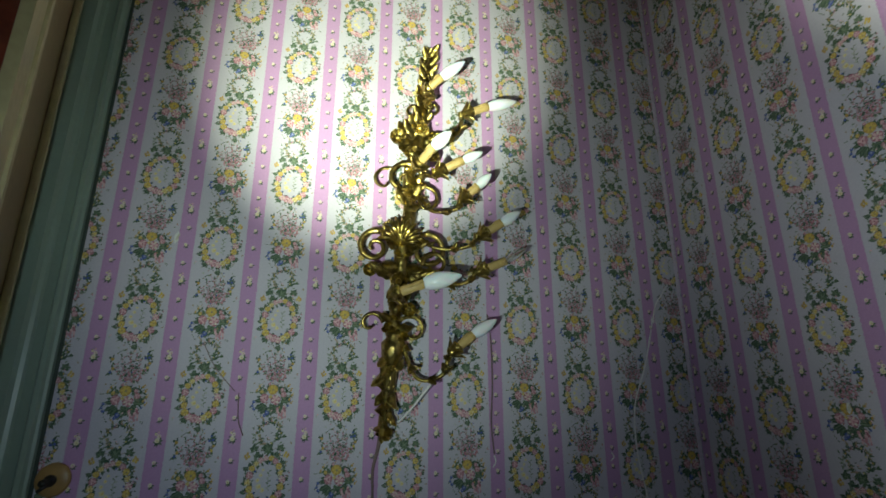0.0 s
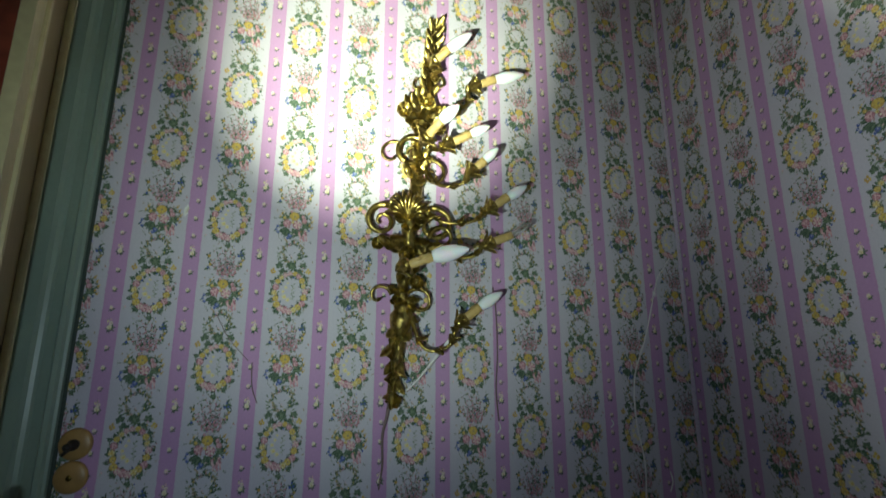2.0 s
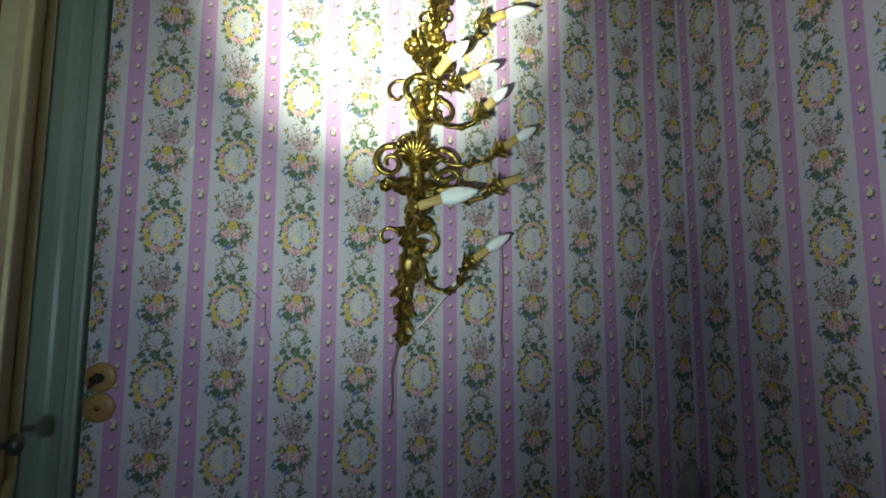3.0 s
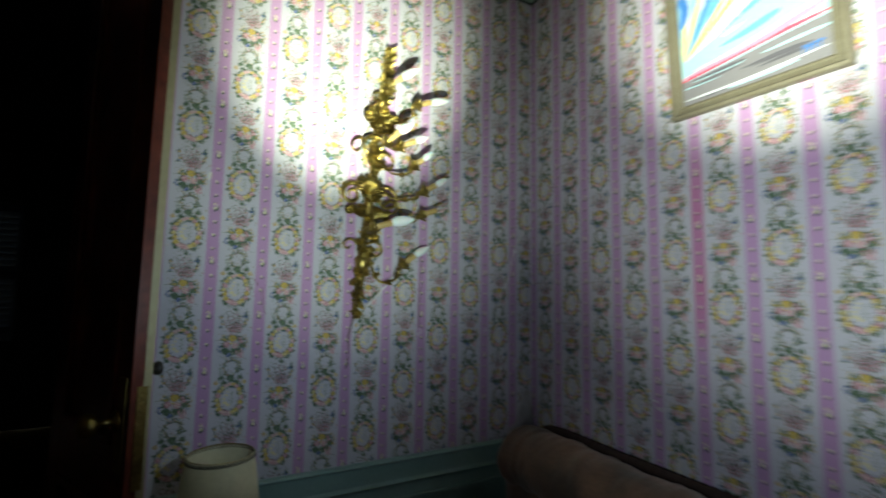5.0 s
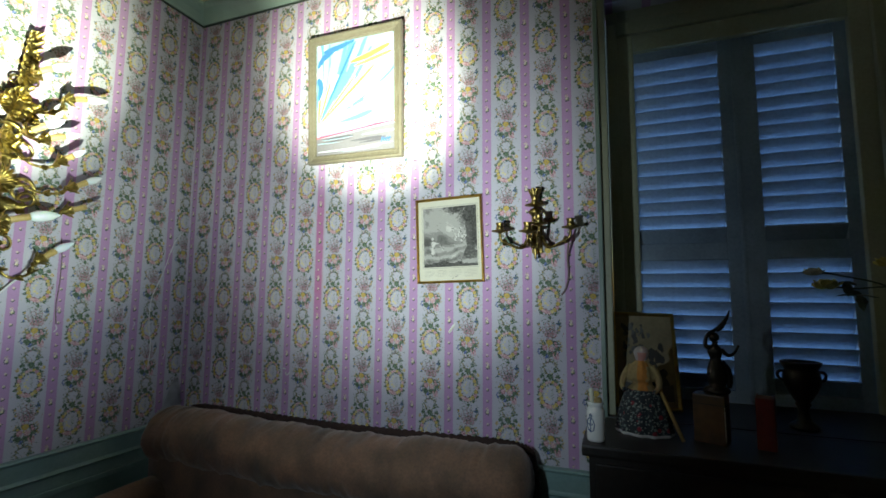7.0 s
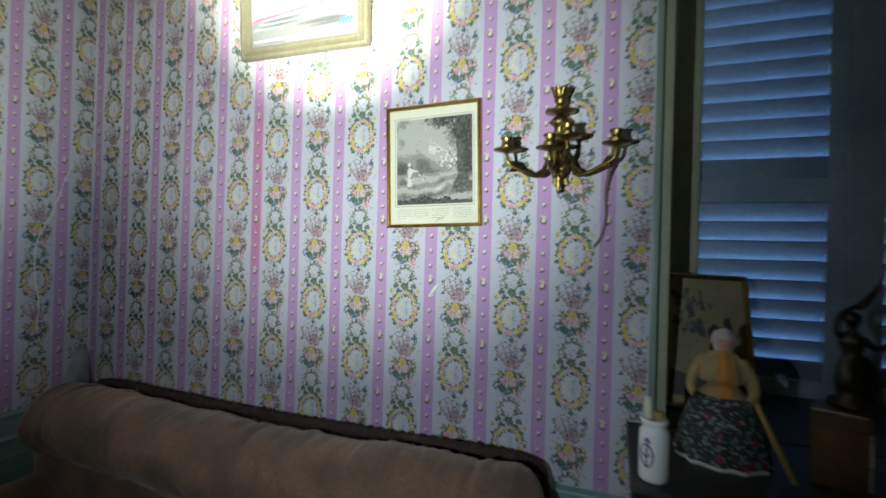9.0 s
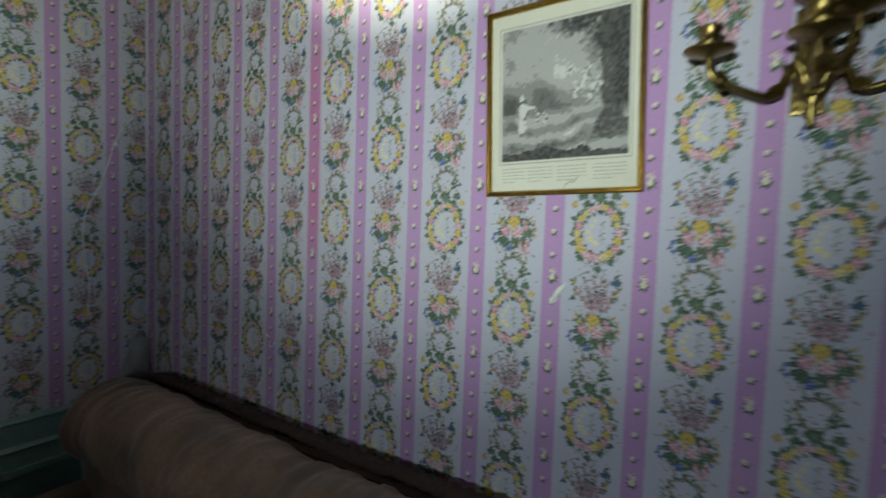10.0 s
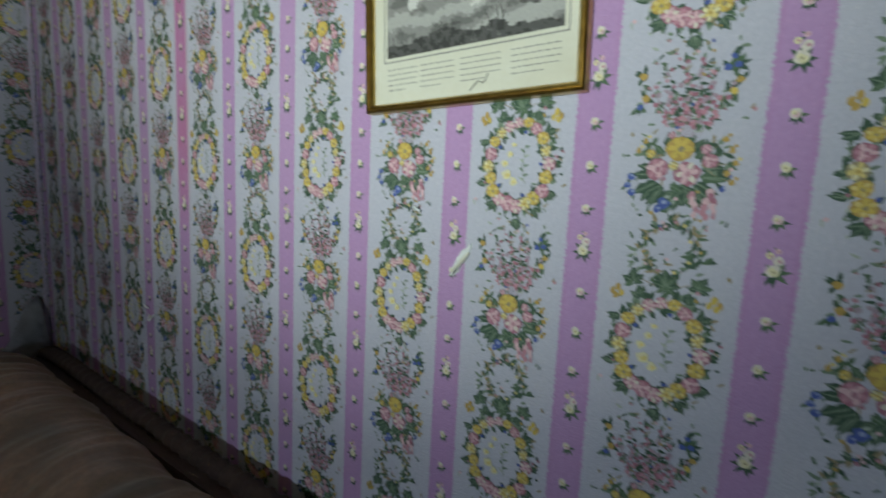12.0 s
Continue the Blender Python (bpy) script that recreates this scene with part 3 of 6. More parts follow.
# ---- the wallpaper's printed flowers ----
def print_shapes():
    """One repeat of a column: (outline, ink, layer) about the wreath's middle; the bouquet half a repeat below."""
    rnd = random.Random(7)
    shapes = []

    def blob(u, v, r, ink, layer, n=9, rough=0.18, sy=1.0, turn=0.0):
        a0 = rnd.random() * 6.3
        c, s = math.cos(turn), math.sin(turn)
        o = []
        for k in range(n):
            a = a0 + 2 * math.pi * k / n
            x, y = r * (1 + rnd.uniform(-rough, rough)) * math.cos(a), r * sy * (1 + rnd.uniform(-rough, rough)) * math.sin(a)
            o.append((u + c * x - s * y, v + s * x + c * y))
        shapes.append((o, ink, layer))

    def leaf(u, v, ang, length, width, ink, layer=0, vein=False):
        c, s = math.cos(ang), math.sin(ang)
        bend = rnd.uniform(-0.18, 0.18)
        o = []
        for t, w in ((0, 0.08), (0.14, 0.36), (0.30, 0.50), (0.42, 0.36), (0.58, 0.44), (0.78, 0.22), (1, 0.0), (0.80, -0.22), (0.60, -0.44), (0.44, -0.34), (0.30, -0.50), (0.14, -0.34)):
            x, y = t * length, w * width * (1 + rnd.uniform(-0.25, 0.25)) + bend * length * t * t
            o.append((u + c * x - s * y, v + s * x + c * y))
        shapes.append((o, ink, layer))
        if vein:
            p, q = (u + c * 0.1 * length, v + s * 0.1 * length), (u + c * 0.85 * length - s * bend * length * 0.7, v + s * 0.85 * length + c * bend * length * 0.7)
            stem(p, q, width * 0.16, 11, layer + 0.5)

    def stem(p, q, w, ink=8, layer=0):
        d = math.atan2(q[1] - p[1], q[0] - p[0])
        n = (-math.sin(d) * w / 2, math.cos(d) * w / 2)
        shapes.append(([(p[0] + n[0], p[1] + n[1]), (p[0] - n[0], p[1] - n[1]), (q[0] - n[0] * 0.6, q[1] - n[1] * 0.6), (q[0] + n[0] * 0.6, q[1] + n[1] * 0.6)], ink, layer))

    def twig(pts, w, ink, layer=0):
        for p, q in zip(pts, pts[1:]):
            stem(p, q, w, ink, layer)

    def rose(u, v, r, tints):
        """Shaded heart, a whorl of pale petals, and a dark eye."""
        outer, petal, light, eye = tints
        blob(u, v, r, outer, 2, 11, 0.14)
        a0 = rnd.random() * 6.3
        for k in range(6):
            a = a0 + k * math.pi / 3
            blob(u + 0.60 * r * math.cos(a), v + 0.60 * r * math.sin(a), r * 0.36, petal if k % 2 else light, 3, 6, 0.25, 0.7, a)
        blob(u, v, r * 0.44, petal, 3.2, 7, 0.2)
        blob(u + 0.08 * r, v - 0.05 * r, r * 0.24, eye, 3.5, 6, 0.3)

    # outer, petal, light, eye
    Y, S, P = (10, 0, 1, 8), (8, 1, 15, 10), (9, 3, 2, 9)
    W, G = (9, 3, 4, 2), (10, 0, 0, 8)
    GREEN = (5, 5, 6, 11)

    # wreath: roses on an upright oval, with leaves behind
    ring = (W, Y, P, Y, S, W, Y, P, Y, S, W, P, W, Y, Y, S, P, Y, S, W)
    n = len(ring)
    for k, tints in enumerate(ring):
        a = math.radians(92) - 2 * math.pi * k / n
        wob = 1 + rnd.uniform(-0.05, 0.05)
        u, v = 0.0385 * wob * math.cos(a), 0.0500 * wob * math.sin(a)
        low = 0.5 - 0.5 * math.sin(a)
        rose(u, v, rnd.uniform(0.0062, 0.0074) + 0.0022 * low, tints)
        for _ in range(4):
            leaf(u * 1.08, v * 1.08, a + rnd.uniform(-0.9, 0.9), rnd.uniform(0.008, 0.014), rnd.uniform(0.0045, 0.0075), rnd.choice(GREEN))
        leaf(u * 0.90, v * 0.90, a + math.pi + rnd.uniform(-1.4, 1.4), rnd.uniform(0.008, 0.012), 0.0060, 5)
        leaf(u * 0.92, v * 0.92, a + math.pi + rnd.uniform(-1.2, 1.2), rnd.uniform(0.006, 0.010), 0.0045, rnd.choice((6, 11, 11)))
        for _ in range(4):
            b = a + rnd.uniform(-0.25, 0.25)
            q = rnd.uniform(0.80, 1.42)
            leaf(0.0385 * q * math.cos(b), 0.0500 * q * math.sin(b), rnd.uniform(0, 6.3), rnd.uniform(0.004, 0.008), rnd.uniform(0.0022, 0.0036), rnd.choice((5, 6, 11, 8)), 1)
        if k % 4 == 1:
            blob(u * 0.76, v * 0.78, 0.0024, 7, 3, 6)
    for deg in (38, 62, 118, 150, 205, 232, 300, 330):
        a = math.radians(deg)
        u, v = 0.046 * math.cos(a), 0.058 * math.sin(a)
        for _ in range(3):
            leaf(u, v, a + rnd.uniform(-1.0, 1.0), rnd.uniform(0.011, 0.017), rnd.uniform(0.006, 0.009), 5, 0, True)
    # pale sprig and faint yellow blooms inside it
    twig([(0.010, -0.022), (0.006, -0.004), (0.009, 0.020)], 0.0010, 11)
    for k in range(8):
        leaf(0.008, -0.018 + k * 0.0055, (0.5 if k % 2 else 2.5), 0.0075, 0.0032, rnd.choice((11, 12, 6)))
    for u, v, r in ((-0.013, -0.012, 0.0066), (-0.017, 0.002, 0.0046), (-0.010, 0.013, 0.0040), (-0.004, -0.020, 0.0050), (-0.006, 0.024, 0.0032)):
        blob(u, v, r, 15, 1, 9, 0.28)
        blob(u + 0.001, v, r * 0.45, 1, 1.2, 7, 0.3)

    # ivy crown over it, with leaves and orange buds at its shoulders
    for deg, ln in ((90, 0.019), (52, 0.016), (128, 0.016), (14, 0.014), (166, 0.014), (-40, 0.011), (220, 0.011), (70, 0.012), (110, 0.012)):
        leaf(0.001, 0.066, math.radians(deg), ln, ln * 0.62, 5 if ln > 0.012 else 6, 1, True)
    for side in (-1, 1):
        twig([(side * 0.008, 0.066), (side * 0.024, 0.072), (side * 0.036, 0.066)], 0.0012, 8)
        for deg, ln in ((70, 0.015), (20, 0.013), (130, 0.013), (-30, 0.011), (95, 0.011), (180, 0.010)):
            a = math.radians(deg)
            leaf(side * 0.030, 0.068, a if side > 0 else math.pi - a, ln, ln * 0.6, rnd.choice((5, 5, 6)), 1, True)
        for du, dv in ((0.045, 0.060), (0.050, 0.055), (0.041, 0.054), (0.047, 0.051)):
            blob(side * du, dv, 0.0030, rnd.choice((10, 0)), 2, 7, 0.2, 1.3)
        # two thin tendrils that close into an arch
        pts = [(side * 0.010, 0.080), (side * 0.020, 0.090), (side * 0.024, 0.104), (side * 0.021, 0.118), (side * 0.012, 0.128), (side * 0.002, 0.131)]
        twig(pts, 0.0016, 14)
        for k, p in enumerate(pts):
            for _ in range(6):
                leaf(p[0] + rnd.uniform(-0.003, 0.003), p[1] + rnd.uniform(-0.003, 0.003), rnd.uniform(0, 6.3), rnd.uniform(0.007, 0.012), rnd.uniform(0.0034, 0.0052), rnd.choice((6, 5, 5, 8)))
            blob(p[0] + rnd.uniform(-0.005, 0.005), p[1] + rnd.uniform(-0.004, 0.004), 0.0019, rnd.choice((10, 2, 3, 1)), 2, 6)
        for k in range(12):
            p = (side * rnd.uniform(0.022, 0.042), rnd.uniform(0.080, 0.116))
            leaf(p[0], p[1], rnd.uniform(0, 6.3), rnd.uniform(0.006, 0.010), rnd.uniform(0.003, 0.0048), rnd.choice((5, 6, 11)))

    # wisps of blossom between wreath and bouquet
    for deg in (230, 255, 270, 290, 312):
        leaf(0.002, -0.064, math.radians(deg), rnd.uniform(0.011, 0.016), 0.007, 5, 1, True)
    for end in ((-0.004, -0.082), (0.012, -0.086), (-0.018, -0.094), (0.024, -0.100), (-0.034, -0.108), (0.002, -0.104), (0.036, -0.114), (-0.012, -0.118), (0.016, -0.122)):
        root = (0.004 + 0.25 * end[0], -0.160)
        mid = (0.5 * (root[0] + end[0]) + 0.004, 0.5 * (root[1] + end[1]))
        twig([root, mid, end], 0.0008, 14)
        for k in range(11):
            t = 0.25 + 0.75 * k / 10
            p = (root[0] + (end[0] - root[0]) * t, root[1] + (end[1] - root[1]) * t)
            blob(p[0] + rnd.uniform(-0.005, 0.005), p[1] + rnd.uniform(-0.003, 0.003), rnd.uniform(0.0016, 0.0029), rnd.choice((2, 9, 2, 9, 14)), 2, 6)
            leaf(p[0], p[1], rnd.uniform(0, 6.3), rnd.uniform(0.006, 0.011), 0.0036, rnd.choice((6, 11, 5, 5)))
    for u, v, ink in ((0.037, -0.086, 7), (0.041, -0.094, 7), (0.033, -0.096, 7), (-0.040, -0.098, 10), (0.044, -0.108, 10), (0.040, -0.118, 0), (-0.036, -0.120, 10), (-0.041, -0.128, 7)):
        blob(u, v, rnd.uniform(0.0028, 0.0042), ink, 2, 7, 0.25)
        for _ in range(4):
            leaf(u, v, rnd.uniform(0, 6.3), rnd.uniform(0.008, 0.013), 0.0048, rnd.choice((5, 5, 6)))

    # bouquet
    B = -0.1875
    for k in range(34):
        a = 2 * math.pi * k / 34 + rnd.uniform(-0.2, 0.2)
        ln = rnd.uniform(0.013, 0.021) + (0.006 if math.sin(a) < -0.2 else 0)
        leaf(0.021 * math.cos(a), B + 0.019 * math.sin(a) - 0.004, a + rnd.uniform(-0.3, 0.3), ln, ln * 0.48, rnd.choice((5, 5, 6)), 0, True)
    for k in range(9):
        leaf(rnd.uniform(-0.016, 0.018), B - 0.020 + rnd.uniform(-0.010, 0.004), math.radians(rnd.uniform(200, 340)), rnd.uniform(0.012, 0.020), 0.008, rnd.choice((5, 5, 6)), 1, True)
    for u, v, r, tints in ((0.000, 0.018, 0.0120, G), (-0.019, -0.002, 0.0110, P), (0.009, -0.006, 0.0118, W), (0.027, 0.006, 0.0072, P), (0.023, 0.017, 0.0050, P), (-0.026, 0.013, 0.0042, Y), (-0.004, 0.001, 0.0048, S), (-0.008, 0.031, 0.0036, P)):
        rose(u, B + v, r, tints)
    for u, v, r in ((-0.043, -0.010, 0.0040), (-0.046, -0.019, 0.0034), (-0.041, -0.026, 0.0042), (-0.010, -0.036, 0.0058), (-0.015, -0.042, 0.0036), (0.040, -0.020, 0.0028)):
        blob(u, B + v, r, 7, 2, 8, 0.25)
        blob(u + 0.001, B + v + 0.001, r * 0.4, 13, 3, 6, 0.2)
        leaf(u, B + v, rnd.uniform(0, 6.3), 0.009, 0.004, rnd.choice((5, 6)))
    for u0, v0, m in ((0.017, -0.028, 5), (0.032, -0.024, 6), (0.026, -0.034, 4)):
        for k in range(m):
            blob(u0 + rnd.uniform(-0.002, 0.002) + 0.0006 * k, B + v0 - 0.0045 * k, 0.0036 - 0.0003 * k, rnd.choice((2, 9, 3)), 2, 6, 0.2, 1.5)
    for u, v in ((0.044, 0.016), (0.048, 0.004), (0.042, -0.006), (0.038, 0.026), (0.047, -0.014), (-0.038, 0.016), (-0.032, 0.026)):
        twig([(0.020 if u > 0 else -0.018, B + 0.002), (0.7 * u, B + 0.6 * v), (u, B + v)], 0.0009, 8)
        blob(u, B + v, 0.0027, rnd.choice((10, 10, 0)), 2, 7, 0.25, 1.2)
        blob(u + 0.003, B + v + 0.004, 0.0019, rnd.choice((10, 1, 3)), 2, 6)
        for _ in range(3):
            leaf(0.85 * u, B + 0.8 * v, rnd.uniform(0, 6.3), 0.011, 0.0048, rnd.choice((5, 6, 11)))
    # fine loose foliage and specks through the whole column
    for k in range(230):
        u, v = rnd.gauss(0, 0.030), rnd.uniform(-0.245, 0.130)
        if abs(u) > 0.058 or (u / 0.030) ** 2 + (v / 0.040) ** 2 < 1:
            continue
        leaf(u, v, rnd.uniform(0, 6.3), rnd.uniform(0.004, 0.009), rnd.uniform(0.0020, 0.0038), rnd.choice((5, 6, 11, 11, 8, 12)))
        if k % 4 == 0:
            blob(u + 0.003, v, rnd.uniform(0.0012, 0.0022), rnd.choice((2, 3, 10, 7, 9)), 1, 6)
    return shapes


def bud_shapes():
    """One repeat of the buds along a lilac band: pale rosebuds, every fourth a larger spray."""
    rnd = random.Random(3)
    shapes = []

    def blob(u, v, r, ink, layer, n=8, sy=1.0):
        shapes.append(([(u + r * (1 + rnd.uniform(-0.16, 0.16)) * math.cos(2 * math.pi * k / n), v + sy * r * (1 + rnd.uniform(-0.16, 0.16)) * math.sin(2 * math.pi * k / n)) for k in range(n)], ink, layer))

    def leaf(u, v, ang, length, width, ink):
        c, s = math.cos(ang), math.sin(ang)
        shapes.append(([(u + c * t * length - s * w * width, v + s * t * length + c * w * width) for t, w in ((0, 0.1), (0.25, 0.45), (0.5, 0.4), (1, 0), (0.6, -0.35), (0.3, -0.45), (0, -0.1))], ink, 0))

    for k in range(8):
        v = k / 8 - 0.5
        big = k % 4 == 2
        u, r = rnd.uniform(-0.0012, 0.0012), 0.0058 if big else 0.0044
        for a in (-2.2, -1.5, -0.7, 0.1) + ((0.9, 1.6, 2.4, 3.4) if big else ()):
            leaf(u + 0.001, v - 0.001, a + rnd.uniform(-0.2, 0.2), r * rnd.uniform(1.7, 2.5), r * 0.95, rnd.choice((5, 5, 6)))
        blob(u, v + 0.001, r, 4, 2, 9, 1.1)
        blob(u + 0.25 * r, v - 0.15 * r, r * 0.62, 3 if k % 2 else 15, 3, 7)
        blob(u - 0.2 * r, v + 0.3 * r, r * 0.45, 15, 3.2, 7)
        blob(u + 0.1 * r, v, r * 0.2, 8, 3.4, 6)
        if big:
            for du, dv, q, ink in ((0.003, 0.0105, 0.0044, 4), (-0.004, 0.0150, 0.0030, 15), (0.002, 0.0195, 0.0024, 3)):
                leaf(u + du, v + dv, rnd.uniform(0, 6.3), q * 2.2, q, 6)
                blob(u + du, v + dv, q, ink, 2, 8, 1.1)
                blob(u + du + 0.2 * q, v + dv, q * 0.4, 2, 3, 6)
    return shapes


def wallpaper_print(name, wall, place, lo, hi, zlo, zhi, centre, pitch, repeat, wreath):
    """The inks, lying on the paper; place turns (along, up, off) into the room."""
    cols, buds = (sorted(s, key=lambda q: q[2]) for s in (print_shapes(), bud_shapes()))
    verts, faces, inks = [], [], []
    k0, k1 = math.floor((lo - centre) / pitch) - 1, math.ceil((hi - centre) / pitch) + 1
    for k in range(k0, k1 + 1):
        z_off = wreath + (repeat / 2 if k % 2 else 0)
        j0, j1 = math.floor((zlo - z_off) / repeat) - 1, math.ceil((zhi - z_off) / repeat) + 1
        for j in range(j0, j1 + 1):
            z0 = z_off + j * repeat
            for u0, shapes, scale in ((centre + k * pitch, cols, 1.0), (centre + (k + 0.5) * pitch, buds, None)):
                for order, (outline, ink, layer) in enumerate(shapes):
                    if scale is None:
                        c = sum(v for _, v in outline) / len(outline)
                        base = round(c * 8) / 8
                        pts = [(u0 + u, z0 + base * repeat + (v - base)) for u, v in outline]
                    else:
                        pts = [(u0 + u, z0 + v * repeat / 0.375) for u, v in outline]
                    if min(p[0] for p in pts) < lo or max(p[0] for p in pts) > hi or min(p[1] for p in pts) < zlo or max(p[1] for p in pts) > zhi:
                        continue
                    i = len(verts)
                    verts.extend(place(u, v, 0.0003 + 0.0000014 * order) for u, v in pts)
                    faces.append(tuple(range(i, i + len(pts))))
                    inks.append(ink)
    me = bpy.data.meshes.new(name)
    me.from_pydata(verts, [], faces)
    for m in INKS:
        me.materials.append(m)
    me.polygons.foreach_set("material_index", inks)
    ob = new(name, me)
    ob.parent = wall
    return tagged(ob, "printed wreaths, bouquets and rosebuds of the wallpaper", kind="stuff")


wallpaper_print("wallpaper_print", wall_west, lambda u, v, off: (off, u, v), -1.712, -0.001, RAIL, TOP - 0.095, COL_A, PITCH_A, REPEAT_A, WREATH_A)
wallpaper_print("wallpaper_print", wall_north, lambda u, v, off: (u, -off, v), 0.001, WIN_L - 0.02, RAIL, TOP - 0.095, COL_B, PITCH_B, REPEAT_B, WREATH_B)

# ---- gilt rococo sconce on the west wall ----
def acanthus(bm, base, along, face, length, width, curl, lobes=4, thick=0.0022, sag=0.35, steps=12):
    """A lobed leaf: grows from base along 'along', its front turned to 'face', its tip curling forwards."""
    along, face = Vector(along).normalized(), Vector(face).normalized()
    side = along.cross(face).normalized()
    face = side.cross(along).normalized()
    cols = (-1, -0.55, 0, 0.55, 1)
    front, back = [], []
    for i in range(steps + 1):
        t = i / steps
        w = width * 0.5 * (math.sin(math.pi * min(1, 0.12 + 0.88 * t)) ** 0.7) * (0.72 + 0.28 * abs(math.cos(math.pi * lobes * t)))
        fr, br = [], []
        for c in cols:
            notch = abs(c) * 0.22 * math.sin(2 * math.pi * lobes * t)
            p = Vector(base) + along * (length * (t + 0.05 * notch) - curl * 0.5 * t ** 3) + side * (w * c)
            p += face * (curl * t * t + thick + w * (0.5 * (1 - abs(c) ** 1.3)) * sag + 0.12 * w * math.cos(3 * math.pi * c))
            fr.append(bm.verts.new(p))
            br.append(bm.verts.new(p - face * thick * 2))
        front.append(fr)
        back.append(br)
    for i in range(steps):
        for k in range(4):
            bm.faces.new((front[i][k], front[i][k + 1], front[i + 1][k + 1], front[i + 1][k]))
            bm.faces.new((back[i][k + 1], back[i][k], back[i + 1][k], back[i + 1][k + 1]))
        bm.faces.new((front[i][0], front[i + 1][0], back[i + 1][0], back[i][0]))
        bm.faces.new((front[i + 1][4], front[i][4], back[i][4], back[i + 1][4]))
    for row, brow in ((front[0], back[0]), (front[-1], back[-1])):
        for k in range(4):
            bm.faces.new((row[k], brow[k], brow[k + 1], row[k + 1]))


def volute(bm, centre, radius, start, turns, r0, r1, depth=0.0, flip=1, plane=None):
    """A scroll in the (lateral, up) plane that winds in to its eye, tube radius r0 to r1."""
    pts, rad = [], []
    n = int(26 * abs(turns))
    for i in range(n + 1):
        t = i / n
        a = start + flip * 2 * math.pi * turns * t
        r = radius * (1 - 0.82 * t)
        pts.append((centre[0] + depth * (1 - t), centre[1] + r * math.cos(a), centre[2] + r * math.sin(a)))
        rad.append(r0 + (r1 - r0) * t)
    tube(pts, rad, 8, bm)
    return pts


def flower(bm, centre, radius, petals=6):
    c = Vector(centre)
    for k in range(petals):
        a = 2 * math.pi * k / petals + 0.3
        d = Vector((0.25, math.cos(a), math.sin(a)))
        acanthus(bm, c, d, (1, 0, 0), radius, radius * 0.9, radius * 0.45, 1, 0.0015, 0.5, 6)
    s = bmesh.ops.create_icosphere(bm, subdivisions=2, radius=radius * 0.28)
    for v in s["verts"]:
        v.co += c + Vector((radius * 0.22, 0, 0))


def bulb_mesh(length, radius, screw=False):
    prof = []
    for i in range(19):
        t = i / 18
        r = radius * (math.sin(math.pi * (0.16 + 0.84 * t)) ** 0.62) * (1 - 0.30 * t ** 2.2)
        prof.append((max(r, 0.0 if t == 1 else 0.0006), length * t))
    prof[-1] = (0.0, length)
    return lathe(prof, 20)


def axis_pose(p, q, scale=1.0):
    """Stands a body that was turned round z at p, pointing to q."""
    d = Vector(q) - Vector(p)
    return Matrix.Translation(p) @ d.to_track_quat('Z', 'Y').to_matrix().to_4x4()


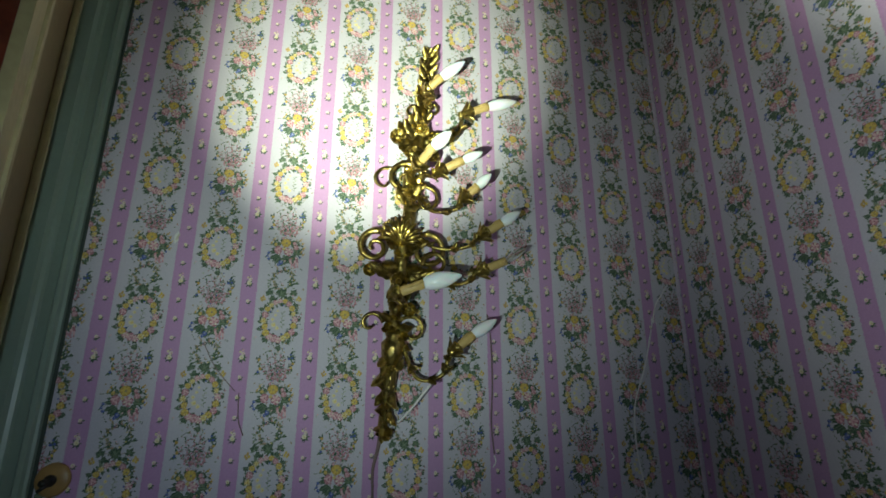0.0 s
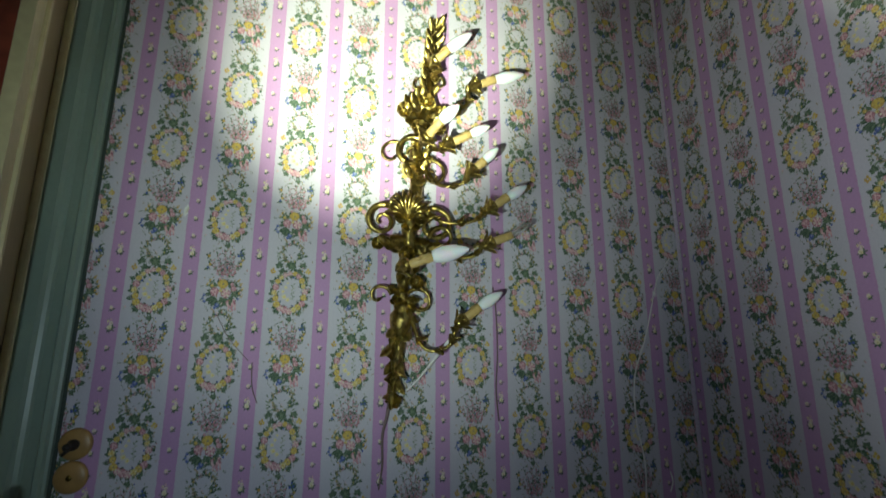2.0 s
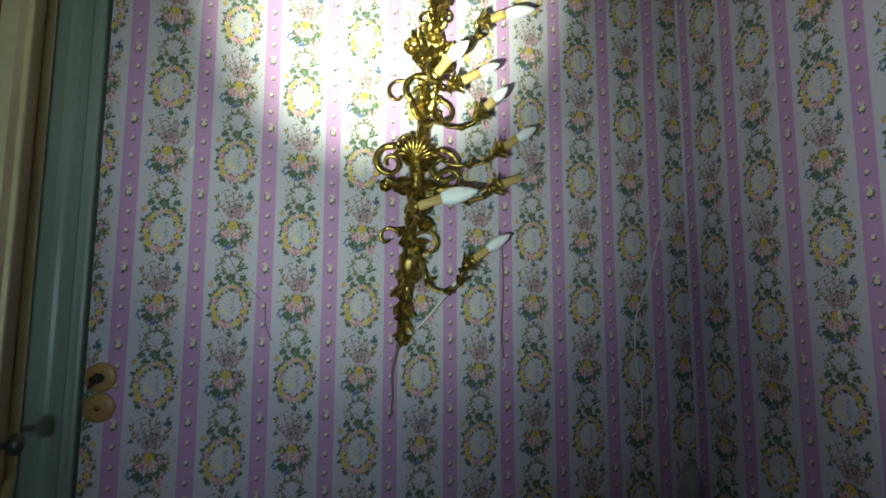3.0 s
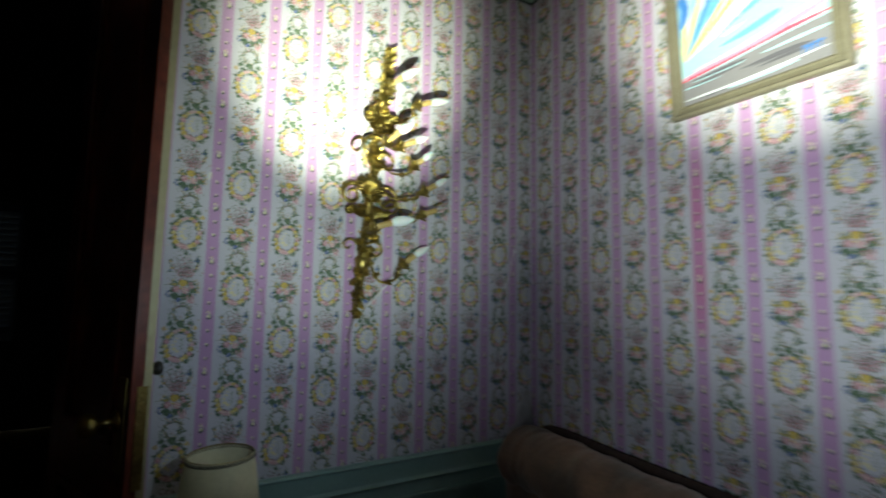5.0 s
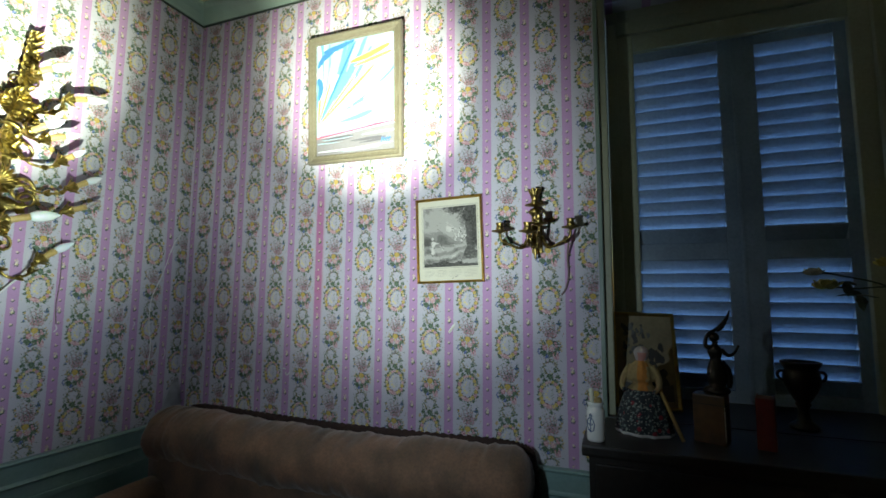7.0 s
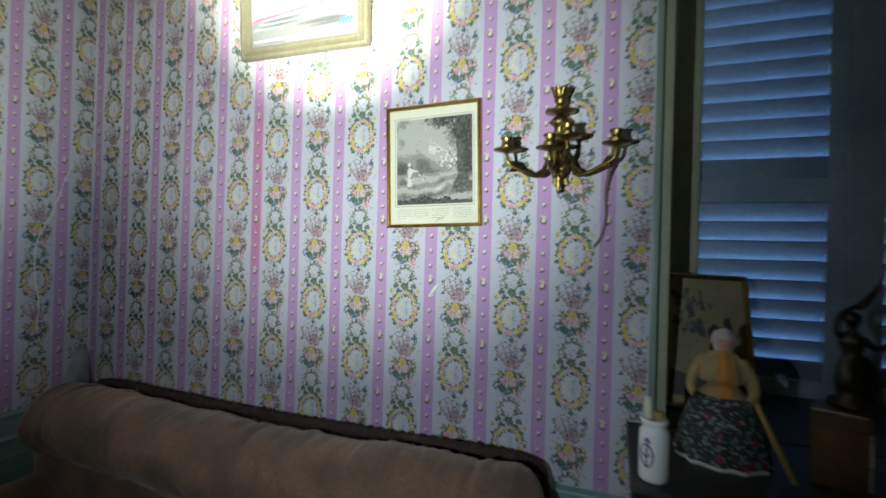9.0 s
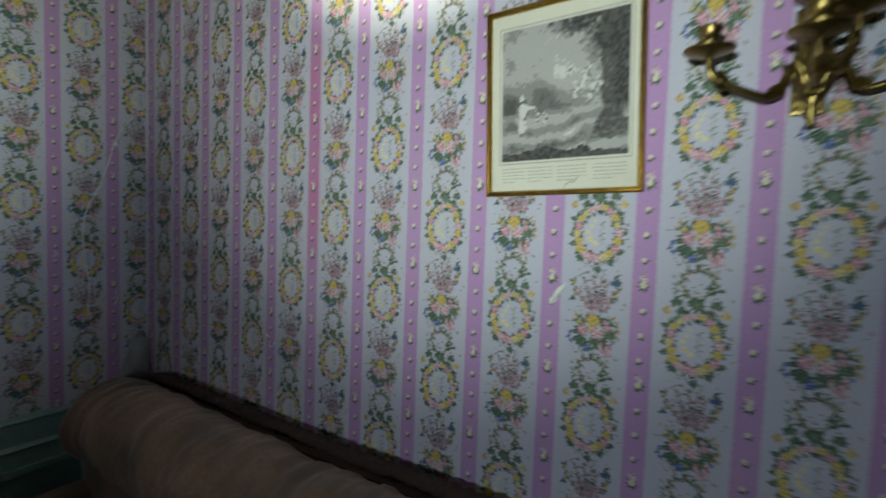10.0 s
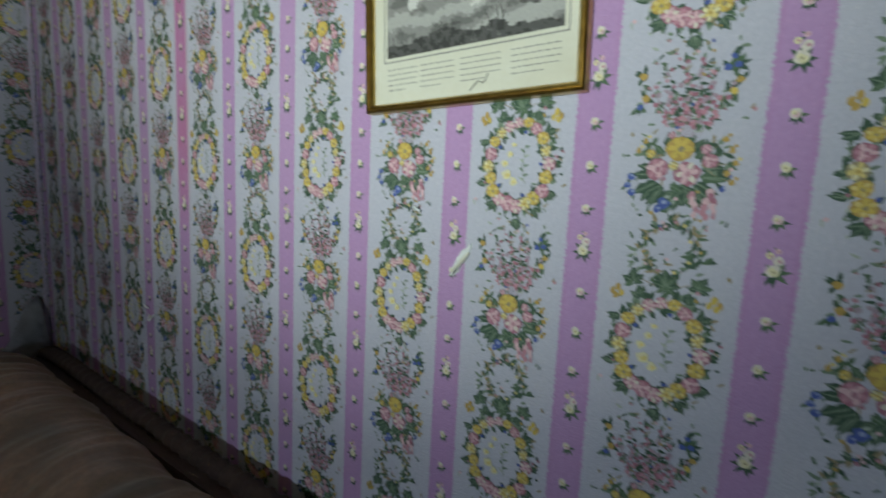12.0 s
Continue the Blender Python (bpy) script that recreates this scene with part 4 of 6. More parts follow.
def gilt_sconce():
    rnd = random.Random(11)
    top = thing("wall_sconce", "tall gilt bronze rococo sconce with acanthus leaves and nine candle bulbs", "wall lamp",
                pose(0.0, -0.945, 1.36, -5.3, 0, 0))
    up, out = Vector((0, 0, 1)), Vector((1, 0, 0))
    to_local = top.matrix_world.inverted()

    # backbone with its swellings
    spine = [(0.012, 0, 0.02), (0.016, 0.004, 0.12), (0.020, 0.006, 0.22), (0.024, -0.002, 0.32), (0.022, 0.004, 0.42), (0.026, -0.004, 0.52),
             (0.022, 0.006, 0.62), (0.026, -0.010, 0.72), (0.026, 0.004, 0.82), (0.024, 0.012, 0.92), (0.020, 0.008, 1.02), (0.016, 0.014, 1.12), (0.012, 0.012, 1.17)]
    pts = smooth_path(spine, 6)
    rad = [0.010 + 0.006 * abs(math.sin(9 * p.z)) + 0.006 * math.sin(math.pi * min(1, p.z / 1.18)) for p in pts]
    part("backbone", tube(pts, rad, 10), M_gilt, top, smooth=True)

    # long pendant of overlapping leaves
    pendant = part("pendant", tube([(0.018, 0, 0.235), (0.020, 0.002, 0.12), (0.016, 0, 0.0)], [0.012, 0.009, 0.004], 8), M_gilt, top, smooth=True)
    for k in range(9):
        s = 0.225 - k * 0.026 + rnd.uniform(-0.008, 0.008)
        for side in (-1, 1):
            b = bmesh.new()
            acanthus(b, (0.016 + 0.012 * rnd.random(), side * 0.004, s), (rnd.uniform(0, 0.3), side * rnd.uniform(0.25, 0.75), -1), (1, side * rnd.uniform(0, 0.8), 0.1), rnd.uniform(0.04, 0.085) - 0.003 * k, rnd.uniform(0.026, 0.046) - 0.0016 * k, rnd.uniform(0.006, 0.028), rnd.choice((2, 3, 4)))
            part("leaf", b, M_gilt, pendant, smooth=True)
        b = bmesh.new()
        acanthus(b, (0.026, 0.0, s + 0.01), (0.1, rnd.uniform(-0.1, 0.1), -1), (1, 0, 0.2), 0.070 - 0.003 * k, 0.024 - 0.001 * k, 0.016, 3)
        part("leaf", b, M_gilt, pendant, smooth=True)
    b = lathe([(0.006, -0.01), (0.018, 0.0), (0.030, 0.03), (0.034, 0.06), (0.022, 0.075), (0.026, 0.082), (0.018, 0.095)], 16)
    vase = part("vase", b, M_gilt, top, smooth=True)
    vase.matrix_basis = pose(0.024, 0.004, 0.185)

    # lower knot of leaves and rings
    b = bmesh.new()
    for k in range(14):
        a = rnd.uniform(-0.6, math.pi + 0.6)
        acanthus(b, (0.026, rnd.uniform(-0.02, 0.02), 0.30 + rnd.uniform(-0.05, 0.05)), (0.3, math.cos(a), math.sin(a)), (1, 0.2 * math.cos(a), 0), rnd.uniform(0.045, 0.075), rnd.uniform(0.020, 0.032), rnd.uniform(0.012, 0.028), 3)
    flower(b, (0.050, 0.030, 0.335), 0.030)
    part("leaf_knot", b, M_gilt, top, smooth=True)
    b = bmesh.new()
    volute(b, (0.030, -0.066, 0.290), 0.034, 0.2, 0.86, 0.0052, 0.0042, 0.008)
    part("ring_scroll", b, M_gilt, top, smooth=True)
    b = bmesh.new()
    volute(b, (0.032, 0.046, 0.285), 0.040, 2.6, 1.2, 0.0058, 0.0040, 0.010, -1)
    part("ring_scroll", b, M_gilt, top, smooth=True)

    # cross band with its mask-like boss of petals
    b = bmesh.new()
    for side in (-1, 1):
        for k in range(4):
            acanthus(b, (0.030, side * 0.012, 0.425 + 0.012 * k), (0.25, side, 0.25 - 0.22 * k), (1, 0, 0.3), 0.098 - 0.012 * k, 0.040, 0.020, 4)
        flower(b, (0.040, side * 0.078 - 0.008, 0.432), 0.028)
    flower(b, (0.062, -0.006, 0.405), 0.036, 8)
    part("cross_band", b, M_gilt, top, smooth=True)

    # fluted shell
    b = bmesh.new()
    for k in range(11):
        a = math.radians(-10 + 20 * k)
        tip = Vector((0.052, -0.014 + 0.062 * math.cos(a), 0.535 + 0.062 * math.sin(a)))
        tube(smooth_path([(0.040, -0.014, 0.515), (0.068, -0.014 + 0.034 * math.cos(a), 0.530 + 0.034 * math.sin(a)), tip], 5), [0.004, 0.0048, 0.0052, 0.0056, 0.006, 0.0064, 0.0066, 0.0066, 0.0062, 0.005, 0.003], 7, b)
    part("shell", b, M_gilt, top, smooth=True)
    b = bmesh.new()
    volute(b, (0.036, -0.082, 0.500), 0.046, 1.3, 1.45, 0.0095, 0.004, 0.014)
    volute(b, (0.040, 0.066, 0.505), 0.050, 1.9, 1.7, 0.0085, 0.004, 0.016, -1)
    volute(b, (0.048, 0.090, 0.470), 0.036, 3.4, 1.4, 0.0070, 0.0035, 0.012, -1)
    volute(b, (0.036, -0.050, 0.560), 0.030, 4.0, 1.3, 0.0065, 0.0035, 0.012)
    part("volute", b, M_gilt, top, smooth=True)
    b = bmesh.new()
    for a, ln in ((2.6, 0.085), (2.9, 0.095), (3.4, 0.07), (0.5, 0.075), (0.1, 0.085), (-0.4, 0.06), (1.2, 0.07), (1.9, 0.07), (-1.1, 0.06), (4.3, 0.065)):
        acanthus(b, (0.028, 0.0, 0.52), (0.25, math.cos(a), math.sin(a)), (1, 0, 0.2), ln, 0.034, 0.022, 3)
    part("shell_leaves", b, M_gilt, top, smooth=True)

    # waist, ring and large C-scroll
    b = bmesh.new()
    volute(b, (0.030, -0.078, 0.705), 0.044, 0.9, 0.80, 0.0050, 0.0042, 0.006)
    volute(b, (0.036, -0.022, 0.715), 0.052, 0.4, 1.5, 0.0092, 0.004, 0.018)
    volute(b, (0.036, 0.046, 0.660), 0.044, 2.4, 1.2, 0.0062, 0.0035, 0.014, -1)
    part("c_scroll", b, M_gilt, top, smooth=True)
    b = bmesh.new()
    for k in range(12):
        a = rnd.uniform(0, 2 * math.pi)
        acanthus(b, (0.030, rnd.uniform(-0.015, 0.015), 0.68 + rnd.uniform(-0.06, 0.06)), (0.35, math.cos(a), 1.2 * math.sin(a)), (1, 0, 0.1), rnd.uniform(0.045, 0.07), rnd.uniform(0.022, 0.032), 0.018, 3)
    part("waist_leaves", b, M_gilt, top, smooth=True)

    # big flower head
    b = bmesh.new()
    for k in range(18):
        a = 2 * math.pi * k / 18 + rnd.uniform(-0.15, 0.15)
        ln = rnd.uniform(0.060, 0.095)
        acanthus(b, (0.030, 0.006 * math.cos(a), 0.845 + 0.008 * math.sin(a)), (rnd.uniform(0.15, 0.5), 0.9 * math.cos(a), 1.1 * math.sin(a)), (1, 0, 0.1), ln, rnd.uniform(0.030, 0.044), rnd.uniform(0.012, 0.034), 3)
    for r, s, q in ((-0.058, 0.835, 0.036), (0.052, 0.852, 0.030), (-0.010, 0.790, 0.036), (0.050, 0.795, 0.030), (0.004, 0.880, 0.034)):
        flower(b, (0.052, r, s), q, 7)
    part("flower_head", b, M_gilt, top, smooth=True)

    # slender crest of small leaves
    b = bmesh.new()
    for k in range(15):
        s = 0.915 + k * 0.0175
        w = 0.040 - 0.0006 * k
        side = -1 if k % 2 else 1
        acanthus(b, (0.024, 0.010, s), (0.28, side * rnd.uniform(0.45, 0.9), 0.8), (1, 0, 0), 0.054, w * 0.7, 0.016, 3)
        if k % 3 == 0:
            flower(b, (0.040, 0.010 - side * 0.014, s), 0.021, 5)
    for a in (0.5, 1.1, 1.57, 2.1, 2.7):
        acanthus(b, (0.018, 0.012, 1.155), (0.2, 0.7 * math.cos(a), math.sin(a)), (1, 0, 0.2), 0.042, 0.020, 0.014, 3)
    part("crest", b, M_gilt, top, smooth=True)
    b = bmesh.new()
    volute(b, (0.026, -0.022, 0.945), 0.026, 0.2, 1.1, 0.0048, 0.003, 0.008)
    volute(b, (0.026, 0.038, 0.965), 0.024, 2.8, 1.1, 0.0048, 0.003, 0.008, -1)
    part("crest_scroll", b, M_gilt, top, smooth=True)

    # arms: (root height, sag, sleeve foot, sleeve end, bulb tip, bulb radius, lit kind)
    arms = [
        (0.985, 0.020, (0.100, -0.842, 2.345), (0.130, -0.807, 2.368), (0.150, -0.741, 2.418), 0.0185, "opal"),
        (0.870, 0.055, (0.100, -0.715, 2.281), (0.110, -0.661, 2.300), (0.118, -0.572, 2.324), 0.0185, "opal"),
        (0.820, 0.020, (0.150, -0.872, 2.078), (0.195, -0.842, 2.106), (0.228, -0.800, 2.138), 0.0185, "opal"),
        (0.770, 0.030, (0.130, -0.803, 2.074), (0.150, -0.750, 2.097), (0.165, -0.698, 2.120), 0.0150, "clear"),
        (0.690, 0.060, (0.120, -0.734, 2.006), (0.135, -0.706, 2.030), (0.155, -0.672, 2.062), 0.0150, "opal"),
        (0.570, 0.055, (0.105, -0.677, 1.905), (0.118, -0.634, 1.932), (0.128, -0.581, 1.966), 0.0165, "opal"),
        (0.460, 0.050, (0.095, -0.681, 1.802), (0.102, -0.622, 1.827), (0.106, -0.560, 1.867), 0.0130, "spent"),
        (0.400, 0.025, (0.165, -0.925, 1.718), (0.185, -0.862, 1.740), (0.205, -0.771, 1.760), 0.0225, "opal"),
        (0.275, 0.100, (0.085, -0.759, 1.590), (0.090, -0.715, 1.625), (0.096, -0.650, 1.667), 0.0175, "opal"),
    ]
    for root, sag, foot, end, tip, r, kind in arms:
        f, e, q = (to_local @ Vector(p) for p in (foot, end, tip))
        way = (e - f).normalized()
        s0 = Vector((0.030, 0.015, root))
        a = s0.lerp(f, 0.35) + Vector((0.010, 0.0, -sag))
        c = s0.lerp(f, 0.72) + Vector((0.004, 0.01, -sag * 0.8))
        cup_foot = f - way * 0.026
        path = smooth_path([s0, a, c, cup_foot], 9)
        b = tube(path, [0.0072 - 0.0022 * math.sin(math.pi * i / (len(path) - 1)) for i in range(len(path))], 8)
        for t in (0.25, 0.5, 0.72, 0.9):
            p = path[int(t * (len(path) - 1))]
            d = (path[min(len(path) - 1, int(t * (len(path) - 1)) + 2)] - p).normalized()
            for k in range(3):
                n = Vector((0.5, rnd.uniform(-1, 1), rnd.uniform(-1, 1)))
                acanthus(b, p, d + n * 0.45, n + Vector((0.4, 0, 0)), rnd.uniform(0.026, 0.040), rnd.uniform(0.014, 0.020), 0.010, 3)
        arm = part("arm", b, M_gilt, top, smooth=True)
        b = lathe([(0.005, -0.002), (0.012, 0.002), (0.017, 0.010), (0.012, 0.016), (0.018, 0.022), (0.0205, 0.032), (0.016, 0.036)], 14)
        for k in range(7):
            an = 2 * math.pi * k / 7
            acanthus(b, (0.010 * math.cos(an), 0.010 * math.sin(an), 0.004), (0.55 * math.cos(an), 0.55 * math.sin(an), 1), (math.cos(an), math.sin(an), -0.1), 0.040, 0.020, 0.010, 2, 0.0014, 0.3, 8)
        part("cup", b, M_gilt, arm, smooth=True).matrix_basis = axis_pose(cup_foot, e)
        ln = (e - f).length
        b = lathe([(0.0118, 0), (0.0122, ln * 0.3), (0.0117, ln * 0.7), (0.0121, ln), (0.0095, ln + 0.001)], 16, None, 0.02)
        for k in range(3):
            an = rnd.uniform(0, 6.28)
            z = ln * rnd.uniform(0.45, 0.8)
            tube([(0.0115 * math.cos(an), 0.0115 * math.sin(an), ln), (0.0125 * math.cos(an), 0.0125 * math.sin(an), (ln + z) / 2), (0.0120 * math.cos(an), 0.0120 * math.sin(an), z)], [0.0022, 0.003, 0.0016], 6, b)
        part("candle_sleeve", b, M_candle, arm, "yellowed imitation candle sleeve", True).matrix_basis = axis_pose(f, e)
        part("bulb", bulb_mesh((q - e).length, r), M_clear if kind == "spent" else M_opal, arm, "clear candle bulb" if kind == "spent" else "white opal candle bulb", True).matrix_basis = axis_pose(e, q)
        if kind == "spent":
            part("filament_stem", tube([(0, 0, 0), (0, 0, 0.03)], 0.003, 6), M_dust, arm).matrix_basis = axis_pose(e, q)
    return top


gilt_sconce()


# ---- four-branch brass candelabra sconce on the north wall ----
def brass_sconce():
    top = thing("candle_sconce", "tarnished brass four-branch candle sconce with empty cups", "wall sconce", pose(1.966, -0.012, 1.60))
    prof = [(0.002, 0.0), (0.006, 0.008), (0.004, 0.014), (0.010, 0.024), (0.007, 0.034), (0.014, 0.050), (0.022, 0.075), (0.026, 0.100), (0.018, 0.118), (0.024, 0.126),
            (0.016, 0.140), (0.013, 0.175), (0.019, 0.186), (0.030, 0.194), (0.022, 0.202), (0.014, 0.210)]
    b = lathe(prof, 18)
    for k in range(8):
        a = 2 * math.pi * k / 8
        acanthus(b, (0.012 * math.cos(a), 0.012 * math.sin(a), 0.045), (0.35 * math.cos(a), 0.35 * math.sin(a), 1), (math.cos(a), math.sin(a), 0), 0.062, 0.020, 0.006, 3)
    stem = part("stem", b, M_brass, top, smooth=True)
    stem.matrix_basis = pose(0, -0.045, 0)
    part("wall_plate", boxed((-0.022, -0.006, 0.03), (0.022, 0.010, 0.19), 0.005), M_brass, top)
    part("bracket", tube(smooth_path([(0, 0, 0.12), (0, -0.02, 0.11), (0, -0.045, 0.12)], 4), 0.007, 8), M_brass, top, smooth=True)

    def pan(w=0.034):
        return lathe([(0.004, -0.010), (0.010, -0.006), (w, 0.0), (w * 1.03, 0.003), (w * 0.9, 0.004), (0.012, 0.001), (0.012, 0.006), (0.017, 0.010), (0.014, 0.016), (0.013, 0.026), (0.017, 0.032), (0.0165, 0.035), (0.011, 0.035), (0.011, 0.020)], 20)

    def tulip():
        b = lathe([(0.004, 0), (0.012, 0.004), (0.018, 0.016), (0.017, 0.030), (0.011, 0.031)], 16)
        for k in range(7):
            a = 2 * math.pi * k / 7
            acanthus(b, (0.013 * math.cos(a), 0.013 * math.sin(a), 0.004), (0.25 * math.cos(a), 0.25 * math.sin(a), 1), (math.cos(a), math.sin(a), 0), 0.036, 0.024, 0.006, 1)
        return b

    part("drip_pan", pan(0.040), M_brass, top, smooth=True).matrix_basis = pose(0, -0.045, 0.222)
    part("crown_cup", tulip(), M_brass, top, smooth=True).matrix_basis = pose(0, -0.045, 0.256)
    arms = [((-0.132, -0.105, 0.112), (-0.050, -0.070, 0.050)), ((0.146, -0.105, 0.116), (0.055, -0.070, 0.050)), ((-0.010, -0.160, 0.100), (-0.006, -0.105, 0.055)),
            ((0.030, -0.140, 0.130), (0.020, -0.095, 0.070))]
    for tip, low in arms:
        t, l = Vector(tip), Vector(low)
        path = smooth_path([(0, -0.045, 0.115), l * 0.55 + Vector((0, -0.02, 0.060)), l + Vector((0, 0, -0.004)), t.lerp(l, 0.35) + Vector((0, 0, -0.028)), t.lerp(l, 0.05) + Vector((0, 0, -0.030)), t], 8)
        b = tube(path, [0.0062 - 0.0012 * i / len(path) for i in range(len(path))], 8)
        for u in (0.3, 0.6):
            p = path[int(u * len(path))]
            d = (path[int(u * len(path)) + 2] - p).normalized()
            acanthus(b, p, d + Vector((0, 0, 0.5)), (0, -1, 0.3), 0.034, 0.016, 0.010, 3)
            acanthus(b, p, d + Vector((0, 0, -0.5)), (0, -1, -0.3), 0.026, 0.014, 0.008, 3)
        arm = part("arm", b, M_brass, top, smooth=True)
        part("drip_pan", pan(), M_brass, arm, smooth=True).matrix_basis = Matrix.Translation(t)
    return top


brass_sconce()


# ---- pictures ----
def frame_ring(bm, w, h, wid, profile):
    """Mitred picture frame round a w x h outer rectangle in the xz plane, facing -y; profile (inwards, forwards)."""
    corners = ((-w / 2, 0), (w / 2, 0), (w / 2, h), (-w / 2, h))
    inward = ((1, 1), (-1, 1), (-1, -1), (1, -1))
    rings = []
    for d, f in profile:
        rings.append([bm.verts.new((c[0] + i[0] * d, -f, c[1] + i[1] * d)) for c, i in zip(corners, inward)])
    n = len(rings)
    for a in range(n):
        b = (a + 1) % n
        for k in range(4):
            bm.faces.new((rings[a][k], rings[a][(k + 1) % 4], rings[b][(k + 1) % 4], rings[b][k]))
    return bm


class Sheet:
    """Flat shapes laid on a picture's sheet, in layers a fraction of a millimetre apart, one ink index each."""

    def __init__(self, w, h):
        self.w, self.h, self.v, self.f, self.m, self.count = w, h, [], [], [], 0

    def poly(self, pts, ink):
        off = 0.0003 + 0.000012 * self.count
        self.count += 1
        i = len(self.v)
        self.v += [((min(1, max(0, x)) - 0.5) * self.w, -off, min(1, max(0, z)) * self.h) for x, z in pts]
        self.f.append(tuple(range(i, i + len(pts))))
        self.m.append(ink)

    def stroke(self, path, widths, ink, steps=6):
        p = smooth_path([(x, 0, z) for x, z in path], steps)
        n = len(p)
        left, right = [], []
        for i in range(n):
            d = (p[min(i + 1, n - 1)] - p[max(i - 1, 0)]).normalized()
            t = i / (n - 1)
            w = widths[0] + (widths[1] - widths[0]) * t
            w *= math.sin(math.pi * (0.04 + 0.92 * t)) ** 0.5
            left.append((p[i].x - d.z * w, p[i].z + d.x * w))
            right.append((p[i].x + d.z * w, p[i].z - d.x * w))
        for i in range(n - 1):
            self.poly([left[i], left[i + 1], right[i + 1], right[i]], ink)
            self.count -= 1
        self.count += 1

    def blob(self, x, z, r, ink, rnd, n=9, rough=0.3, sx=1.0):
        self.poly([(x + sx * r * (1 + rnd.uniform(-rough, rough)) * math.cos(2 * math.pi * k / n), z + r * (1 + rnd.uniform(-rough, rough)) * math.sin(2 * math.pi * k / n)) for k in range(n)], ink)

    def done(self, name, inks, parent, label):
        me = bpy.data.meshes.new(name)
        me.from_pydata(self.v, [], self.f)
        for m in inks:
            me.materials.append(m)
        me.polygons.foreach_set("material_index", self.m)
        ob = new(name, me)
        ob.parent = parent
        return tagged(ob, label)


def paint(name, c, rough=0.45):
    return mat(name, c, rough, grain=0.35, grain_scale=70, dark=tuple(x * 0.65 for x in c), bump=0.5, bump_scale=150)


PAINTS = [paint("oil_" + n, c) for n, c in (("grey", (0.20, 0.20, 0.22)), ("white", (0.62, 0.68, 0.74)), ("sky_blue", (0.14, 0.40, 0.72)), ("deep_blue", (0.05, 0.20, 0.56)),
          ("yellow", (0.80, 0.70, 0.10)), ("gold", (0.72, 0.55, 0.14)), ("pink", (0.72, 0.28, 0.42)), ("red", (0.60, 0.08, 0.14)), ("dark", (0.10, 0.10, 0.12)), ("aqua", (0.34, 0.58, 0.66)))]


def oil_painting():
    w, h = 0.530, 0.655
    top = thing("painting", "abstract oil painting of a radiating blue and yellow sky, grey-gilt frame", "painting",
                pose(1.080, -0.004, 2.108, 4.2, 0.6, 0))
    part("frame", frame_ring(bmesh.new(), w, h, 0.045, [(0, 0.002), (0, 0.022), (0.004, 0.028), (0.012, 0.030), (0.018, 0.024), (0.032, 0.020), (0.036, 0.024), (0.041, 0.022), (0.045, 0.014), (0.045, 0.002)]), M_frame, top, "worn grey-gilt moulded frame")
    part("canvas", boxed((-w / 2 + 0.043, -0.012, 0.043), (w / 2 - 0.043, -0.004, h - 0.043)), PAINTS[2], top)
    s = Sheet(w - 0.090, h - 0.090)
    rnd = random.Random(5)
    s.poly([(0, 0), (1, 0), (1, 1), (0, 1)], 9)
    foc = (0.02, 0.27)
    for k in range(60):
        a = math.radians(rnd.uniform(2, 96))
        d0, d1 = rnd.uniform(0.05, 0.5), rnd.uniform(0.5, 1.35)
        p = [(foc[0] + d * math.cos(a + 0.18 * (d - d0)), foc[1] + d * math.sin(a + 0.18 * (d - d0)) * 0.82) for d in (d0, (d0 + d1) / 2, d1)]
        deg = math.degrees(a)
        ink = rnd.choice((1, 1, 1, 9, 1, 2)) if deg < 40 else rnd.choice((1, 1, 2, 9, 1, 2))
        s.stroke(p, (rnd.uniform(0.006, 0.02), rnd.uniform(0.02, 0.045)), ink)
    for a, d1, w1, ink in ((38, 0.95, 0.035, 4), (45, 0.70, 0.03, 5), (30, 0.8, 0.022, 1), (52, 0.9, 0.03, 2), (60, 1.0, 0.04, 3), (70, 0.5, 0.03, 4), (85, 0.35, 0.04, 4), (25, 0.9, 0.03, 1), (18, 1.0, 0.03, 9)):
        p = [(foc[0] + d * math.cos(math.radians(a)), foc[1] + d * math.sin(math.radians(a)) * 0.82) for d in (0.02, d1 * 0.5, d1)]
        s.stroke(p, (0.008, w1 * 0.55), ink)
    s.stroke([(0.45, 0.80), (0.68, 0.835), (0.95, 0.90)], (0.022, 0.028), 4)
    s.stroke([(0.50, 0.76), (0.75, 0.80), (0.98, 0.84)], (0.014, 0.018), 5)
    s.stroke([(0.10, 0.93), (0.28, 0.95), (0.50, 0.99)], (0.03, 0.02), 3)
    s.stroke([(0.02, 0.80), (0.10, 0.88), (0.26, 0.94)], (0.03, 0.03), 3)
    s.stroke([(0.02, 0.70), (0.06, 0.62), (0.03, 0.50)], (0.04, 0.03), 3)
    s.poly([(0, 0), (1, 0), (1, 0.215), (0.75, 0.20), (0.4, 0.17), (0.15, 0.155), (0, 0.15)], 0)
    for k in range(14):
        z = rnd.uniform(0.01, 0.15)
        x = rnd.uniform(0.0, 0.6)
        s.stroke([(x, z), (x + 0.2, z + 0.008), (x + 0.4, z + 0.014)], (0.006, 0.012), rnd.choice((8, 0, 8, 9)))
    s.stroke([(0.0, 0.155), (0.3, 0.185), (0.65, 0.215), (1.0, 0.235)], (0.014, 0.012), 7)
    s.stroke([(0.0, 0.170), (0.35, 0.205), (0.7, 0.24), (1.0, 0.29)], (0.012, 0.022), 6)
    s.stroke([(0.1, 0.20), (0.5, 0.235), (1.0, 0.32)], (0.008, 0.016), 1)
